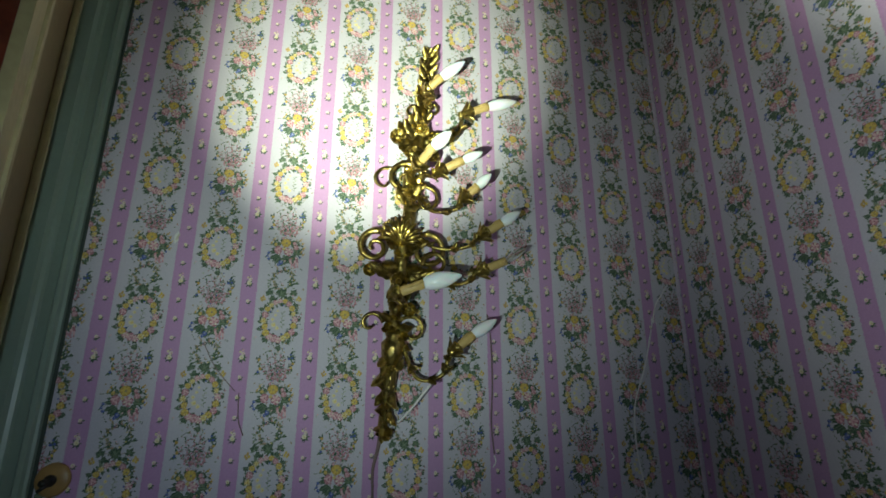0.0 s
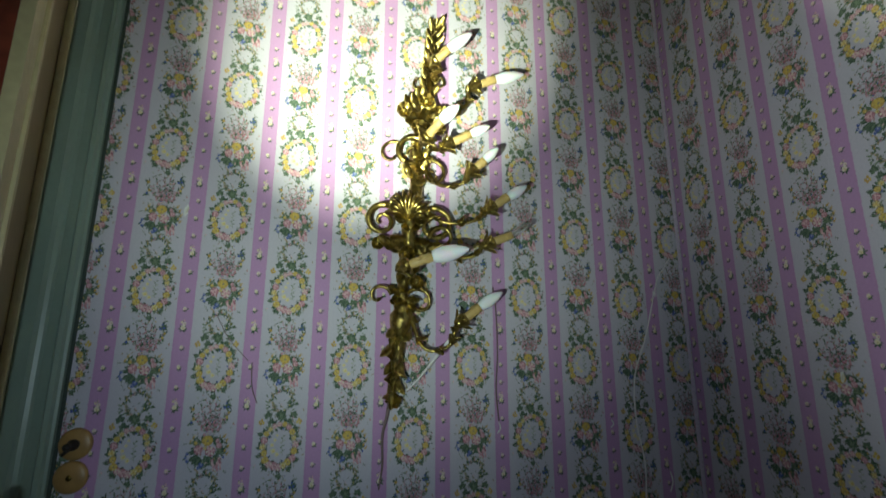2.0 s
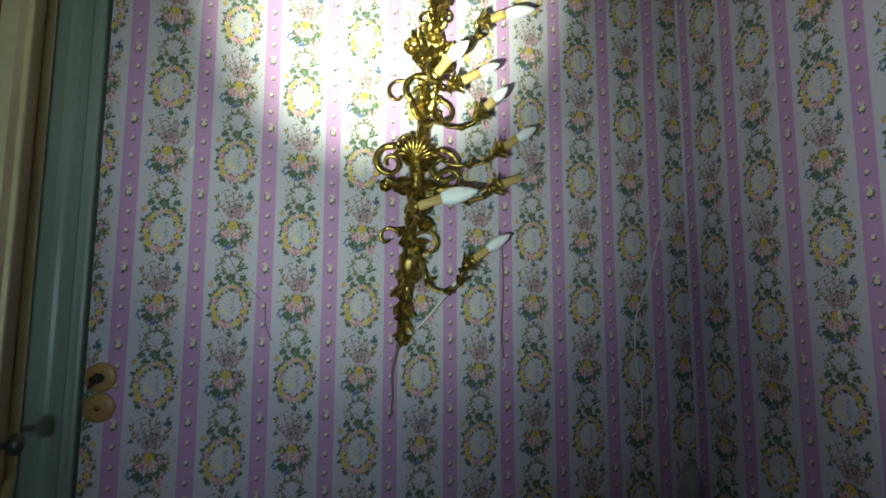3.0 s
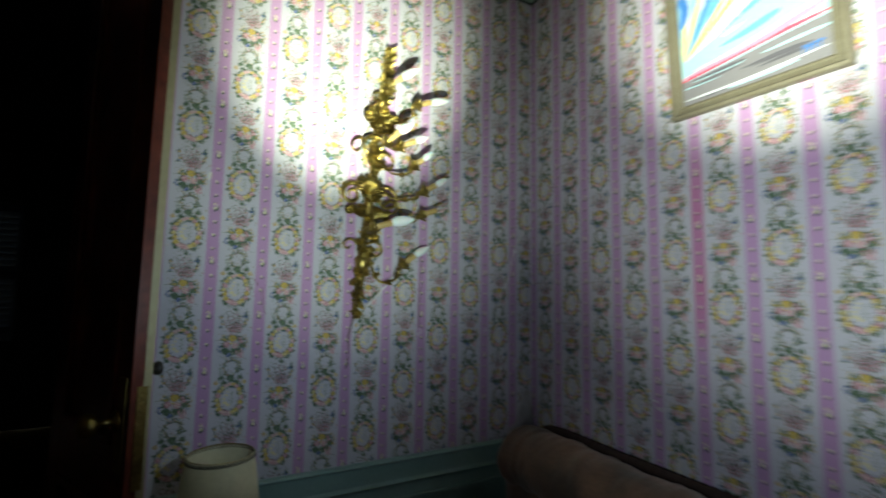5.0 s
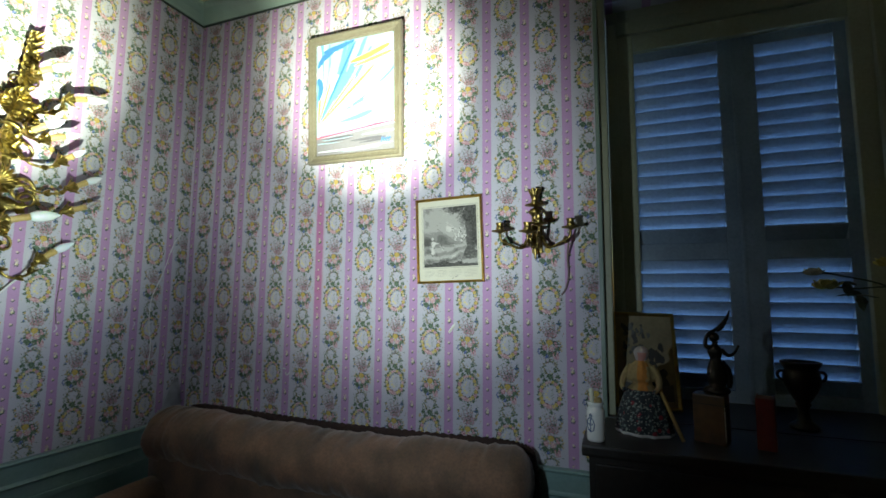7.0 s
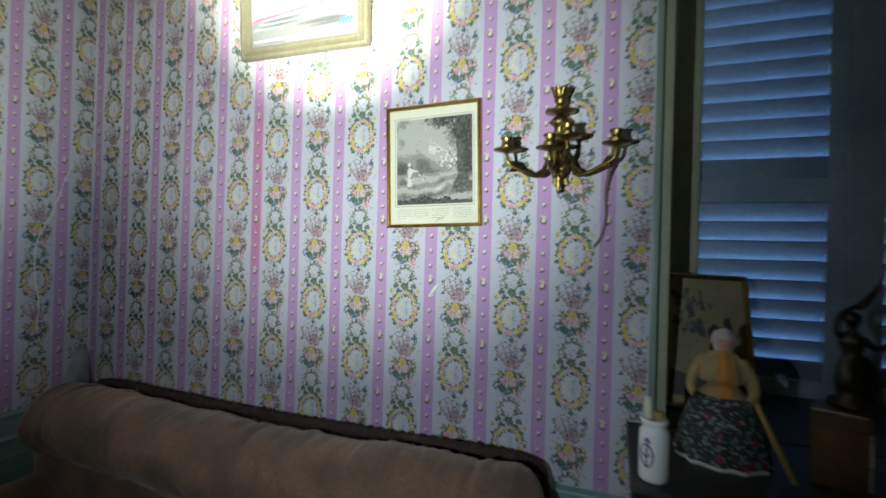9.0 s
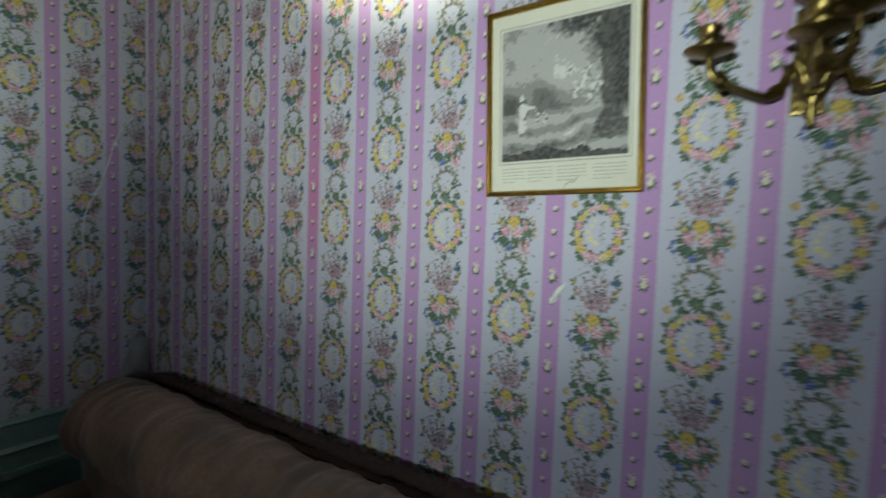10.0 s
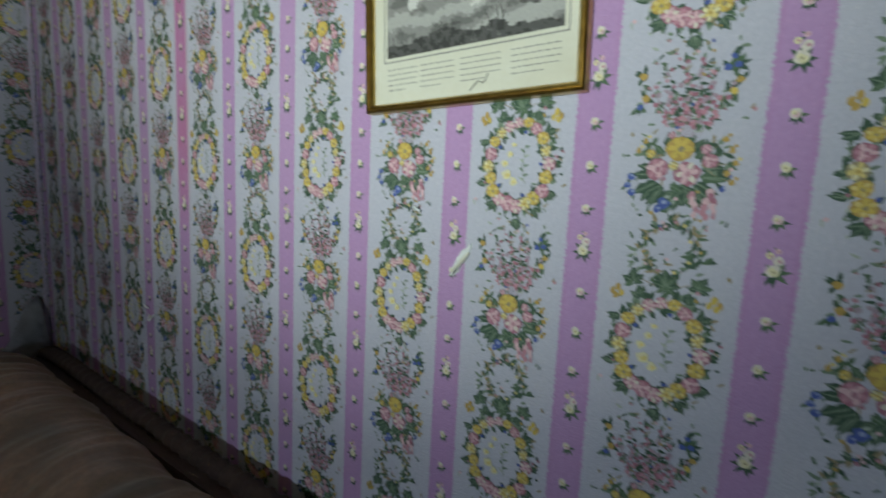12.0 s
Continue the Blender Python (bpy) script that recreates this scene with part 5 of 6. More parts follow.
    s.stroke([(0.02, 0.03), (0.5, 0.035), (0.98, 0.06)], (0.008, 0.006), 1)
    for x in (0.84, 0.87, 0.90, 0.93):
        s.stroke([(x, 0.055), (x + 0.012, 0.10), (x + 0.028, 0.07 + 0.02 * (x > 0.88))], (0.006, 0.005), 3, 4)
    ob = tagged(s.done("brushwork", PAINTS, top, "thick blue, white and yellow brushstrokes"), kind="stuff")
    ob.matrix_basis = pose(0, -0.0122, 0.045)
    return top


oil_painting()

GREYS = [mat("print_ink_%s" % n, (g, g, g * 0.94), 0.9, grain=0.4, grain_scale=420, dark=(g * 0.6, g * 0.6, g * 0.6)) for n, g in
         (("black", 0.05), ("dark", 0.095), ("mid", 0.16), ("light", 0.26), ("pale", 0.41), ("paper", 0.60))]


def engraving_sheet(parent, w, h, at, seed, name="engraved_image"):
    """A pastoral engraving laid as fine dabs: pale clouds, a great tree at one side, plain figures, a dark near bank."""
    rnd = random.Random(seed)
    s = Sheet(w, h)
    s.poly([(0, 0), (1, 0), (1, 1), (0, 1)], 4)
    figures = []
    for x, z, hgt in ((0.165, 0.215, 0.30), (0.30, 0.29, 0.10), (0.36, 0.27, 0.09), (0.60, 0.42, 0.13), (0.66, 0.48, 0.14), (0.72, 0.40, 0.16), (0.55, 0.60, 0.09), (0.69, 0.58, 0.10), (0.77, 0.44, 0.12)):
        figures += [(x, z + 0.20 * hgt, 0.06 * hgt, 0.22 * hgt), (x + 0.10 * hgt, z + 0.16 * hgt, 0.05 * hgt, 0.18 * hgt), (x + 0.02, z + 0.56 * hgt, 0.12 * hgt, 0.20 * hgt),
                    (x + 0.03 * hgt, z + 0.88 * hgt, 0.06 * hgt, 0.08 * hgt), (x + 0.22 * hgt, z + 0.62 * hgt, 0.18 * hgt, 0.05 * hgt)]

    def soft(x, z, cx, cz, rx, rz):
        return math.exp(-((x - cx) / rx) ** 2 - ((z - cz) / rz) ** 2)

    def tone(x, z):
        """0 black to 1 paper."""
        n1 = noise.noise(Vector((x * 5, z * 5, seed)))
        n2 = noise.noise(Vector((x * 14, z * 14, seed + 4)))
        n3 = noise.noise(Vector((x * 34, z * 34, seed + 8)))
        t = 0.58 + 0.13 * n1 + 0.06 * n2
        t += 0.16 * soft(x, z, 0.55, 0.64, 0.20, 0.14) + 0.10 * soft(x, z, 0.22, 0.80, 0.25, 0.16)
        crown = max(soft(x, z, 0.92, 0.86, 0.24, 0.26), 0.9 * soft(x, z, 0.62, 0.96, 0.26, 0.10), soft(x, z, 0.98, 0.60, 0.12, 0.4)) + 0.30 * n2 + 0.22 * n3
        t -= 0.50 * max(0.0, min(1.0, (crown - 0.34) * 2.6)) * (0.80 + 0.5 * n3)
        for cx, cz, rx, rz, d in ((0.06, 0.42, 0.13, 0.12, 0.32), (0.36, 0.46, 0.14, 0.09, 0.26), (0.52, 0.36, 0.16, 0.06, 0.20), (0.08, 0.74, 0.06, 0.08, 0.18)):
            t -= d * max(0.0, soft(x, z, cx, cz, rx, rz) + 0.5 * n2 * soft(x, z, cx, cz, rx * 1.4, rz * 1.4))
        if z < 0.36:
            t = t * 0.55 + 0.24 + 0.12 * math.sin(40 * (z + 0.05 * math.sin(4.1 * x + 0.7)) + 2.5 * n1) + 0.12 * n2
        if 0.80 + 0.03 * n2 < x < 0.965 and z > 0.20:
            t = min(t, 0.27 + 0.16 * n3 + 0.20 * (x - 0.82))
        if z < 0.30 and soft(x, z, 0.88, 0.20, 0.16, 0.10) > 0.5:
            t = min(t, 0.30 + 0.2 * n3)
        for cx, cz, rx, rz in figures:
            d = ((x - cx) / rx) ** 2 + ((z - cz) / rz) ** 2
            if d < 1:
                t = 0.80 + 0.16 * n3
            elif d < 1.9 and x > cx:
                t = min(t, 0.34 + 0.1 * n3)
        near = 0.055 + 0.05 * math.exp(-((x - 0.36) / 0.13) ** 2) + 0.025 * math.exp(-((x - 0.66) / 0.06) ** 2) + 0.018 * n2 - 0.05 * max(0, x - 0.72)
        if z < near:
            t = 0.20 + 0.14 * n3 + 0.9 * max(0, near - z) * (x > 0.5)
        return t

    nx, nz = 84, 88
    for j in range(nz):
        for i in range(nx):
            x, z = (i + 0.5 + rnd.uniform(-0.35, 0.35)) / nx, (j + 0.5 + rnd.uniform(-0.35, 0.35)) / nz
            t = tone(x, z) + rnd.uniform(-0.03, 0.03)
            ink = 0 if t < 0.20 else 1 if t < 0.31 else 2 if t < 0.43 else 3 if t < 0.57 else 4 if t < 0.74 else 5
            a = 0.5 * noise.noise(Vector((x * 4, z * 4, 2.0))) + (0.9 if x > 0.75 and z > 0.4 else 0.1)
            c, q, ln, th = math.cos(a), math.sin(a), 0.96 / nx, 0.70 / nz
            s.poly([(x - c * ln - q * th, z - q * ln + c * th), (x + c * ln - q * th, z + q * ln + c * th), (x + c * ln + q * th, z + q * ln - c * th), (x - c * ln + q * th, z - q * ln - c * th)], ink)
            s.count = 1 + (s.count % 40)
    for k in range(16):
        x = rnd.choice((rnd.uniform(0.0, 0.12), rnd.uniform(0.30, 0.44), rnd.uniform(0.62, 0.70)))
        s.stroke([(x, 0.05), (x + rnd.uniform(-0.01, 0.01), 0.10), (x + rnd.uniform(-0.03, 0.03), rnd.uniform(0.12, 0.16))], (0.003, 0.002), rnd.choice((0, 1)), 3)
    for k in range(14):
        x = rnd.uniform(0.28, 0.48)
        s.stroke([(x, 0.36), (x + rnd.uniform(-0.02, 0.02), 0.44), (x + rnd.uniform(-0.06, 0.06), rnd.uniform(0.48, 0.54))], (0.002, 0.001), 2, 3)
    ob = s.done(name, GREYS, parent, "grey engraved pastoral scene with trees and small figures")
    ob.matrix_basis = at
    return tagged(ob, "grey engraved pastoral scene with trees and small figures", kind="stuff")


def engraving():
    w, h = 0.314, 0.383
    top = thing("framed_engraving", "pastoral engraving on aged paper in a narrow gold frame", "picture", pose(1.583, -0.002, 1.509, 1.0, -1.7, 0))
    part("frame", frame_ring(bmesh.new(), w, h, 0.011, [(0, 0.001), (0, 0.014), (0.003, 0.017), (0.005, 0.014), (0.008, 0.0155), (0.011, 0.011), (0.011, 0.001)]), M_gold, top, "narrow gilded frame")
    part("mount", boxed((-w / 2 + 0.009, -0.006, 0.009), (w / 2 - 0.009, -0.002, h - 0.009)), M_mount, top, "foxed cream paper sheet")
    iw, ih, x0, z0 = 0.252, 0.268, 0.003, 0.072
    b = bmesh.new()
    for lo, hi in (((-iw / 2 - 0.006, z0 - 0.006), (iw / 2 + 0.006, z0 - 0.0045)), ((-iw / 2 - 0.006, z0 + ih + 0.0045), (iw / 2 + 0.006, z0 + ih + 0.006)),
                   ((-iw / 2 - 0.006, z0 - 0.006), (-iw / 2 - 0.0048, z0 + ih + 0.006)), ((iw / 2 + 0.0048, z0 - 0.006), (iw / 2 + 0.006, z0 + ih + 0.006))):
        box(b, (lo[0] + x0, -0.0066, lo[1]), (hi[0] + x0, -0.0059, hi[1]))
    part("border_line", b, GREYS[3], top)
    engraving_sheet(top, iw, ih, pose(x0, -0.0062, z0), 21)
    # lettering too fine to read: two columns of thin bars under the image
    rnd = random.Random(4)
    b = bmesh.new()
    for col, wide in ((-0.122, 0.050), (-0.066, 0.052), (-0.004, 0.056), (0.066, 0.060)):
        for r in range(5):
            x, z = col, z0 - 0.016 - 0.0068 * r
            end = col + wide - (0.02 if r == 4 else 0)
            while x < end:
                ln = rnd.uniform(0.004, 0.013)
                box(b, (x, -0.0063, z), (min(x + ln, end), -0.0059, z + 0.0011))
                x += ln + 0.0018
    tagged(part("caption_line", b, GREYS[3], top, "rows of fine unreadable lettering"), kind="stuff")
    b = bmesh.new()
    tube(smooth_path([(0.010, -0.0064, 0.016), (0.022, -0.0064, 0.026), (0.030, -0.0064, 0.024), (0.036, -0.0064, 0.034)], 4), 0.0007, 5, b)
    part("crease", b, GREYS[2], top, "dark crease in the paper")
    return top


engraving()


# ---- sofa ----
def lump(lo, hi, cuts, round_by, noise_by, seed, seam=None):
    """A stuffed block: a finely cut box pulled in at its corners, sagging and wrinkled by noise."""
    bm = bmesh.new()
    box(bm, lo, hi)
    bmesh.ops.subdivide_edges(bm, edges=bm.edges[:], cuts=cuts, use_grid_fill=True)
    c = (Vector(lo) + Vector(hi)) / 2
    half = (Vector(hi) - Vector(lo)) / 2
    for v in bm.verts:
        d = v.co - c
        r = min(round_by, half.x, half.y, half.z)
        q = Vector([max(-half[i] + r, min(half[i] - r, d[i])) for i in range(3)])
        e = d - q
        if e.length > 1e-6:
            e = e.normalized() * r
        n = (q + e).normalized()
        k = noise.noise(v.co * 6 + Vector((seed, 0, 0))) * noise_by + noise.noise(v.co * 17 + Vector((0, seed, 0))) * noise_by * 0.35
        w = seam(v.co.x) if seam else 0.0
        v.co = c + q + e + n * (k - w)
    return bm


def sofa():
    top = thing("sofa", "worn brown velvet sofa with rolled back and dark braid", "sofa", pose(0, 0, 0))
    x0, x1 = 0.125, 1.975
    part("base", lump((x0 + 0.05, -0.88, 0.08), (x1 - 0.05, -0.12, 0.30), 10, 0.04, 0.004, 1), M_sofa, top, smooth=True)
    mid = (x0 + x1) / 2
    for k, (a, b) in enumerate(((x0 + 0.17, mid - 0.004), (mid + 0.004, x1 - 0.17))):
        part("seat_cushion", lump((a, -0.90, 0.30), (b, -0.34, 0.43), 14, 0.05, 0.008, 3 + k), M_sofa, top, smooth=True)
    part("arm", lump((x0, -0.88, 0.25), (x0 + 0.18, -0.20, 0.60), 14, 0.085, 0.008, 7), M_sofa, top, smooth=True)
    part("arm", lump((x1 - 0.18, -0.88, 0.20), (x1, -0.20, 0.54), 14, 0.085, 0.008, 8), M_sofa, top, smooth=True)
    part("back", lump((x0 + 0.02, -0.30, 0.28), (x1 - 0.02, -0.10, 0.80), 16, 0.05, 0.006, 9), M_sofa, top, smooth=True)

    def seam(x):
        return sum(0.008 * math.exp(-((x - s) / 0.014) ** 2) for s in (0.30, 1.20, 1.46, 1.80)) + 0.0025 * math.sin(x * 23) * math.sin(x * 5)

    # bolster-like roll along the top, fuller at its ends
    b = bmesh.new()
    n, m = 240, 40
    rings = []
    for i in range(n + 1):
        t = i / n
        x = x0 + (x1 - x0) * t
        end = max(0.0, 1 - min(t, 1 - t) / 0.045)
        r = 0.126 * math.sqrt(max(0.02, 1 - end ** 2)) - seam(x) * 0.7
        sag = 0.014 * math.sin(math.pi * t) - 0.006 * math.sin(9 * t)
        ring = []
        for k in range(m):
            a = 2 * math.pi * k / m
            p = Vector((x, -0.212 + r * 1.10 * math.cos(a), 0.776 - sag + r * math.sin(a)))
            nn = noise.noise(p * 7) * 0.010 + noise.noise(Vector((p.x * 26 + p.z * 14, p.y * 7, p.z * 9))) * 0.006 + noise.noise(Vector((p.x * 70 - p.z * 30, p.y * 12, p.z * 12))) * 0.004 + 0.003 * math.sin(60 * x + 5 * a) * math.exp(-((a - 4.2) / 0.9) ** 2)
            p += Vector((0, math.cos(a), math.sin(a))) * nn
            ring.append(b.verts.new(p))
        rings.append(ring)
    for r0, r1 in zip(rings, rings[1:]):
        for k in range(m):
            b.faces.new((r0[k], r0[(k + 1) % m], r1[(k + 1) % m], r1[k]))
    b.faces.new(rings[0])
    b.faces.new(list(reversed(rings[-1])))
    part("top_roll", b, M_sofa, top, "wrinkled rolled top of the back", True)
    # back board and gathered braid behind the roll
    path = smooth_path([(x0 + 0.015, -0.062, 0.60), (x0 + 0.02, -0.062, 0.80), (x0 + 0.10, -0.062, 0.862), (x0 + 0.5, -0.062, 0.858), (mid, -0.062, 0.852), (x1 - 0.5, -0.062, 0.858), (x1 - 0.10, -0.062, 0.862), (x1 - 0.03, -0.062, 0.80), (x1 - 0.02, -0.062, 0.60)], 40)
    rad = [0.020 + 0.0035 * math.sin(i * 1.9) for i in range(len(path))]
    part("braid", tube(path, rad, 8), M_sofa_trim, top, "dark gathered braid edging", True)
    part("back_board", boxed((x0 + 0.03, -0.105, 0.10), (x1 - 0.03, -0.045, 0.845), 0.01), M_sofa_trim, top, "dark cloth-covered back board")
    for x in (x0 + 0.10, x1 - 0.10):
        for y in (-0.80, -0.16):
            part("leg", lathe([(0.018, 0), (0.024, 0.02), (0.030, 0.06), (0.034, 0.10)], 14), M_black_wood, top, smooth=True).matrix_basis = pose(x, y, -0.02)
    return top


sofa()


# ---- black cabinet before the window, and what stands on it ----
def cabinet():
    top = thing("cabinet", "low black ebonised cabinet standing before the window", "cabinet", pose(2.155, -0.40, -0.02))
    W, D, H = 1.20, 0.375, 1.02
    part("body", boxed((0.02, 0.02, 0.06), (W - 0.02, D, H - 0.035), 0.004), M_black_wood, top)
    part("top", boxed((0, 0, H - 0.035), (W, D, H), 0.008), M_black_wood, top, "dusty black cabinet top")
    part("plinth", boxed((0.04, 0.04, 0), (W - 0.04, D - 0.01, 0.06), 0.004), M_black_wood, top)
    for k in range(2):
        a = 0.04 + k * (W / 2 - 0.02)
        door = part("door", boxed((a, 0.008, 0.09), (a + W / 2 - 0.06, 0.022, 0.76), 0.004), M_black_wood, top)
        part("panel_moulding", frame_ring(bmesh.new(), 0.40, 0.52, 0.02, [(0, 0), (0.004, 0.008), (0.014, 0.006), (0.02, 0)]), M_black_wood, door).matrix_basis = pose(a + W / 4 - 0.03, 0.008, 0.16)
        dr = part("drawer", boxed((a, 0.008, 0.79), (a + W / 2 - 0.06, 0.022, 0.965), 0.004), M_black_wood, top)
        part("knob", lathe([(0.004, 0), (0.006, 0.012), (0.012, 0.018), (0.010, 0.026), (0, 0.028)], 12), M_brass, dr, smooth=True).matrix_basis = pose(a + W / 4 - 0.03, 0.008, 0.88, 90)
    return top


cabinet()
ON = 1.0


def china_jar():
    top = thing("china_jar", "white china jar with blue emblem, on the black cabinet", "jar", pose(2.196, -0.345, ON))
    part("body", lathe([(0.022, 0), (0.0265, 0.003), (0.0275, 0.01), (0.0275, 0.090), (0.026, 0.097), (0.022, 0.102), (0.022, 0.108), (0.025, 0.112), (0.025, 0.120), (0.020, 0.120), (0.020, 0.09)], 28), M_white_china, top, smooth=True)
    b = bmesh.new()
    for pts, r in (([(0.9, 0.055), (0.75, 0.070), (0.55, 0.074), (0.35, 0.066), (0.35, 0.045), (0.55, 0.034), (0.8, 0.036), (0.9, 0.055)], 0.0016),
                   ([(0.62, 0.030), (0.60, 0.055), (0.65, 0.082)], 0.0018), ([(0.45, 0.056), (0.6, 0.050), (0.8, 0.058)], 0.0015), ([(0.50, 0.078), (0.62, 0.086), (0.75, 0.078)], 0.0016)):
        tube(smooth_path([(0.0275 * math.cos(-math.pi / 2 + (a - 0.95) * 1.6), 0.0275 * math.sin(-math.pi / 2 + (a - 0.95) * 1.6), z) for a, z in pts], 4), r, 6, b)
    part("emblem", b, M_cobalt, top, "blue painted emblem")
    part("paper_roll", tube([(-0.008, 0.004, 0.07), (-0.012, 0.006, 0.158)], 0.0075, 10), M_mount, top, smooth=True)
    part("cork", lathe([(0.011, 0.10), (0.012, 0.128), (0.009, 0.134), (0, 0.135)], 12), M_shawl, top, smooth=True).matrix_basis = pose(0.009, -0.004, 0)
    return top


china_jar()


def doll():
    """A plain standing doll, one simple body: gathered bell skirt, folded shawl, scarf over the head."""
    b = bmesh.new()
    prof = [(0.086, 0.0), (0.090, 0.004), (0.090, 0.010), (0.088, 0.016), (0.084, 0.045), (0.076, 0.080), (0.064, 0.115), (0.048, 0.142), (0.032, 0.158), (0.027, 0.166),
            (0.046, 0.172), (0.050, 0.182), (0.044, 0.202), (0.034, 0.220), (0.022, 0.232), (0.017, 0.237), (0.019, 0.244), (0.023, 0.254), (0.024, 0.264), (0.019, 0.276), (0.009, 0.283), (0.0, 0.285)]
    steps, rings = 64, []
    for r, z in prof:
        ring = []
        for i in range(steps):
            a = 2 * math.pi * i / steps
            if z < 0.16:
                fold = (0.05 * math.sin(11 * a) + 0.025 * math.sin(17 * a + 1)) * (1 - z / 0.17)
            elif z < 0.235:
                fold = 0.09 * math.sin(5 * a + 40 * z) + 0.05 * math.sin(13 * a - 60 * z)
            else:
                fold = 0.03 * math.sin(4 * a)
            ring.append(b.verts.new((r * (1 + fold) * math.cos(a), r * (1 + fold) * math.sin(a) * 0.86, z)))
        rings.append(ring)
    for r0, r1 in zip(rings, rings[1:]):
        for i in range(steps):
            b.faces.new((r0[i], r0[(i + 1) % steps], r1[(i + 1) % steps], r1[i]))
    b.faces.new(list(reversed(rings[0])))
    for side in (-1, 1):
        tube(smooth_path([(side * 0.030, 0, 0.216), (side * 0.050, -0.010, 0.190), (side * 0.058, -0.030, 0.158), (side * 0.046, -0.056, 0.142)], 5), [0.0145 - 0.0005 * k for k in range(16)], 10, b)
    for f in b.faces:
        c = f.calc_center_median()
        front = c.y < -0.012 and abs(c.x - 0.008) < 0.016
        if c.z < 0.011:
            f.material_index = 3
        elif c.z < 0.150 and not (abs(c.x) > 0.052 and c.z > 0.135):
            f.material_index = 0
        elif c.z < 0.236:
            f.material_index = 4 if front and abs(c.x) < 0.022 else 1
        else:
            f.material_index = 5 if front and c.z < 0.268 else 2
    ob = mesh_object("doll", b, [M_skirt, M_shawl, M_bonnet, M_hem, M_bodice, M_painted_face], smooth=True)
    ob.matrix_world = pose(2.342, -0.185, ON, 0, 0, -14)
    return tagged(ob, "plain cloth doll in dark printed skirt and mustard shawl", "doll")


doll()
cane = mesh_object("cane", tube([(2.452, -0.268, ON + 0.004), (2.405, -0.215, ON + 0.12), (2.385, -0.20, ON + 0.172)], [0.006, 0.006, 0.005], 8), M_wicker, smooth=True)
tagged(cane, "short golden cane leaning against the doll", "cane")


def leaning_picture():
    top = thing("leaning_picture", "faded framed print leaning on the window sill, dark gilt frame", "picture", pose(2.375, 0.150, ON + 0.003, -19, 1.5, 8))
    w, h = 0.250, 0.400
    part("frame", frame_ring(bmesh.new(), w, h, 0.014, [(0, 0.0), (0, 0.014), (0.005, 0.018), (0.010, 0.013), (0.014, 0.010), (0.014, 0)]), M_gold, top, "thin dulled gilt frame")
    part("backing", boxed((-w / 2 + 0.006, -0.005, 0.006), (w / 2 - 0.006, 0.004, h - 0.006)), M_black_wood, top)
    part("mount", boxed((-w / 2 + 0.012, -0.0065, 0.012), (w / 2 - 0.012, -0.0052, h - 0.012)), mat("browned_print", (0.34, 0.28, 0.17), 0.8, grain=0.4, grain_scale=60, spots=0.6, spot_scale=9), top, "browned paper")
    rnd = random.Random(9)
    s = Sheet(w - 0.05, h - 0.07)
    for k in range(40):
        s.blob(rnd.uniform(0.05, 0.6), rnd.uniform(0.55, 0.95), rnd.uniform(0.02, 0.05), rnd.choice((1, 2, 1)), rnd, 8, 0.4)
    for k in range(14):
        s.blob(rnd.uniform(0.55, 0.85), rnd.uniform(0.15, 0.7), rnd.uniform(0.05, 0.09), 0, rnd, 9, 0.3)
    s.poly([(0, 0), (1, 0), (1, 0.2), (0.5, 0.15), (0, 0.22)], 1)
    s.done("faded_image", GREYS, top, "faded dark landscape image").matrix_basis = pose(0, -0.0067, 0.035)
    return top


leaning_picture()


def box_stand():
    b = boxed((-0.045, -0.034, 0), (0.045, 0.034, 0.148), 0.004)
    top = thing("wooden_box", "scuffed brown lacquered box standing upright under a statuette", "box", pose(2.540, -0.215, ON, 0, 0, -22))
    part("body", b, M_box, top)
    part("lid_seam", boxed((-0.0462, -0.0352, 0.118), (0.0462, 0.0352, 0.120)), M_black_wood, top)
    for z0, z1 in ((0.012, 0.052), (0.056, 0.105), (0.108, 0.116)):
        part("edge_strip", boxed((0.0438, -0.036, z0), (0.0465, -0.0325, z1), 0.0005), M_mount, top, "pale chipped edge")
    return top


box_stand()


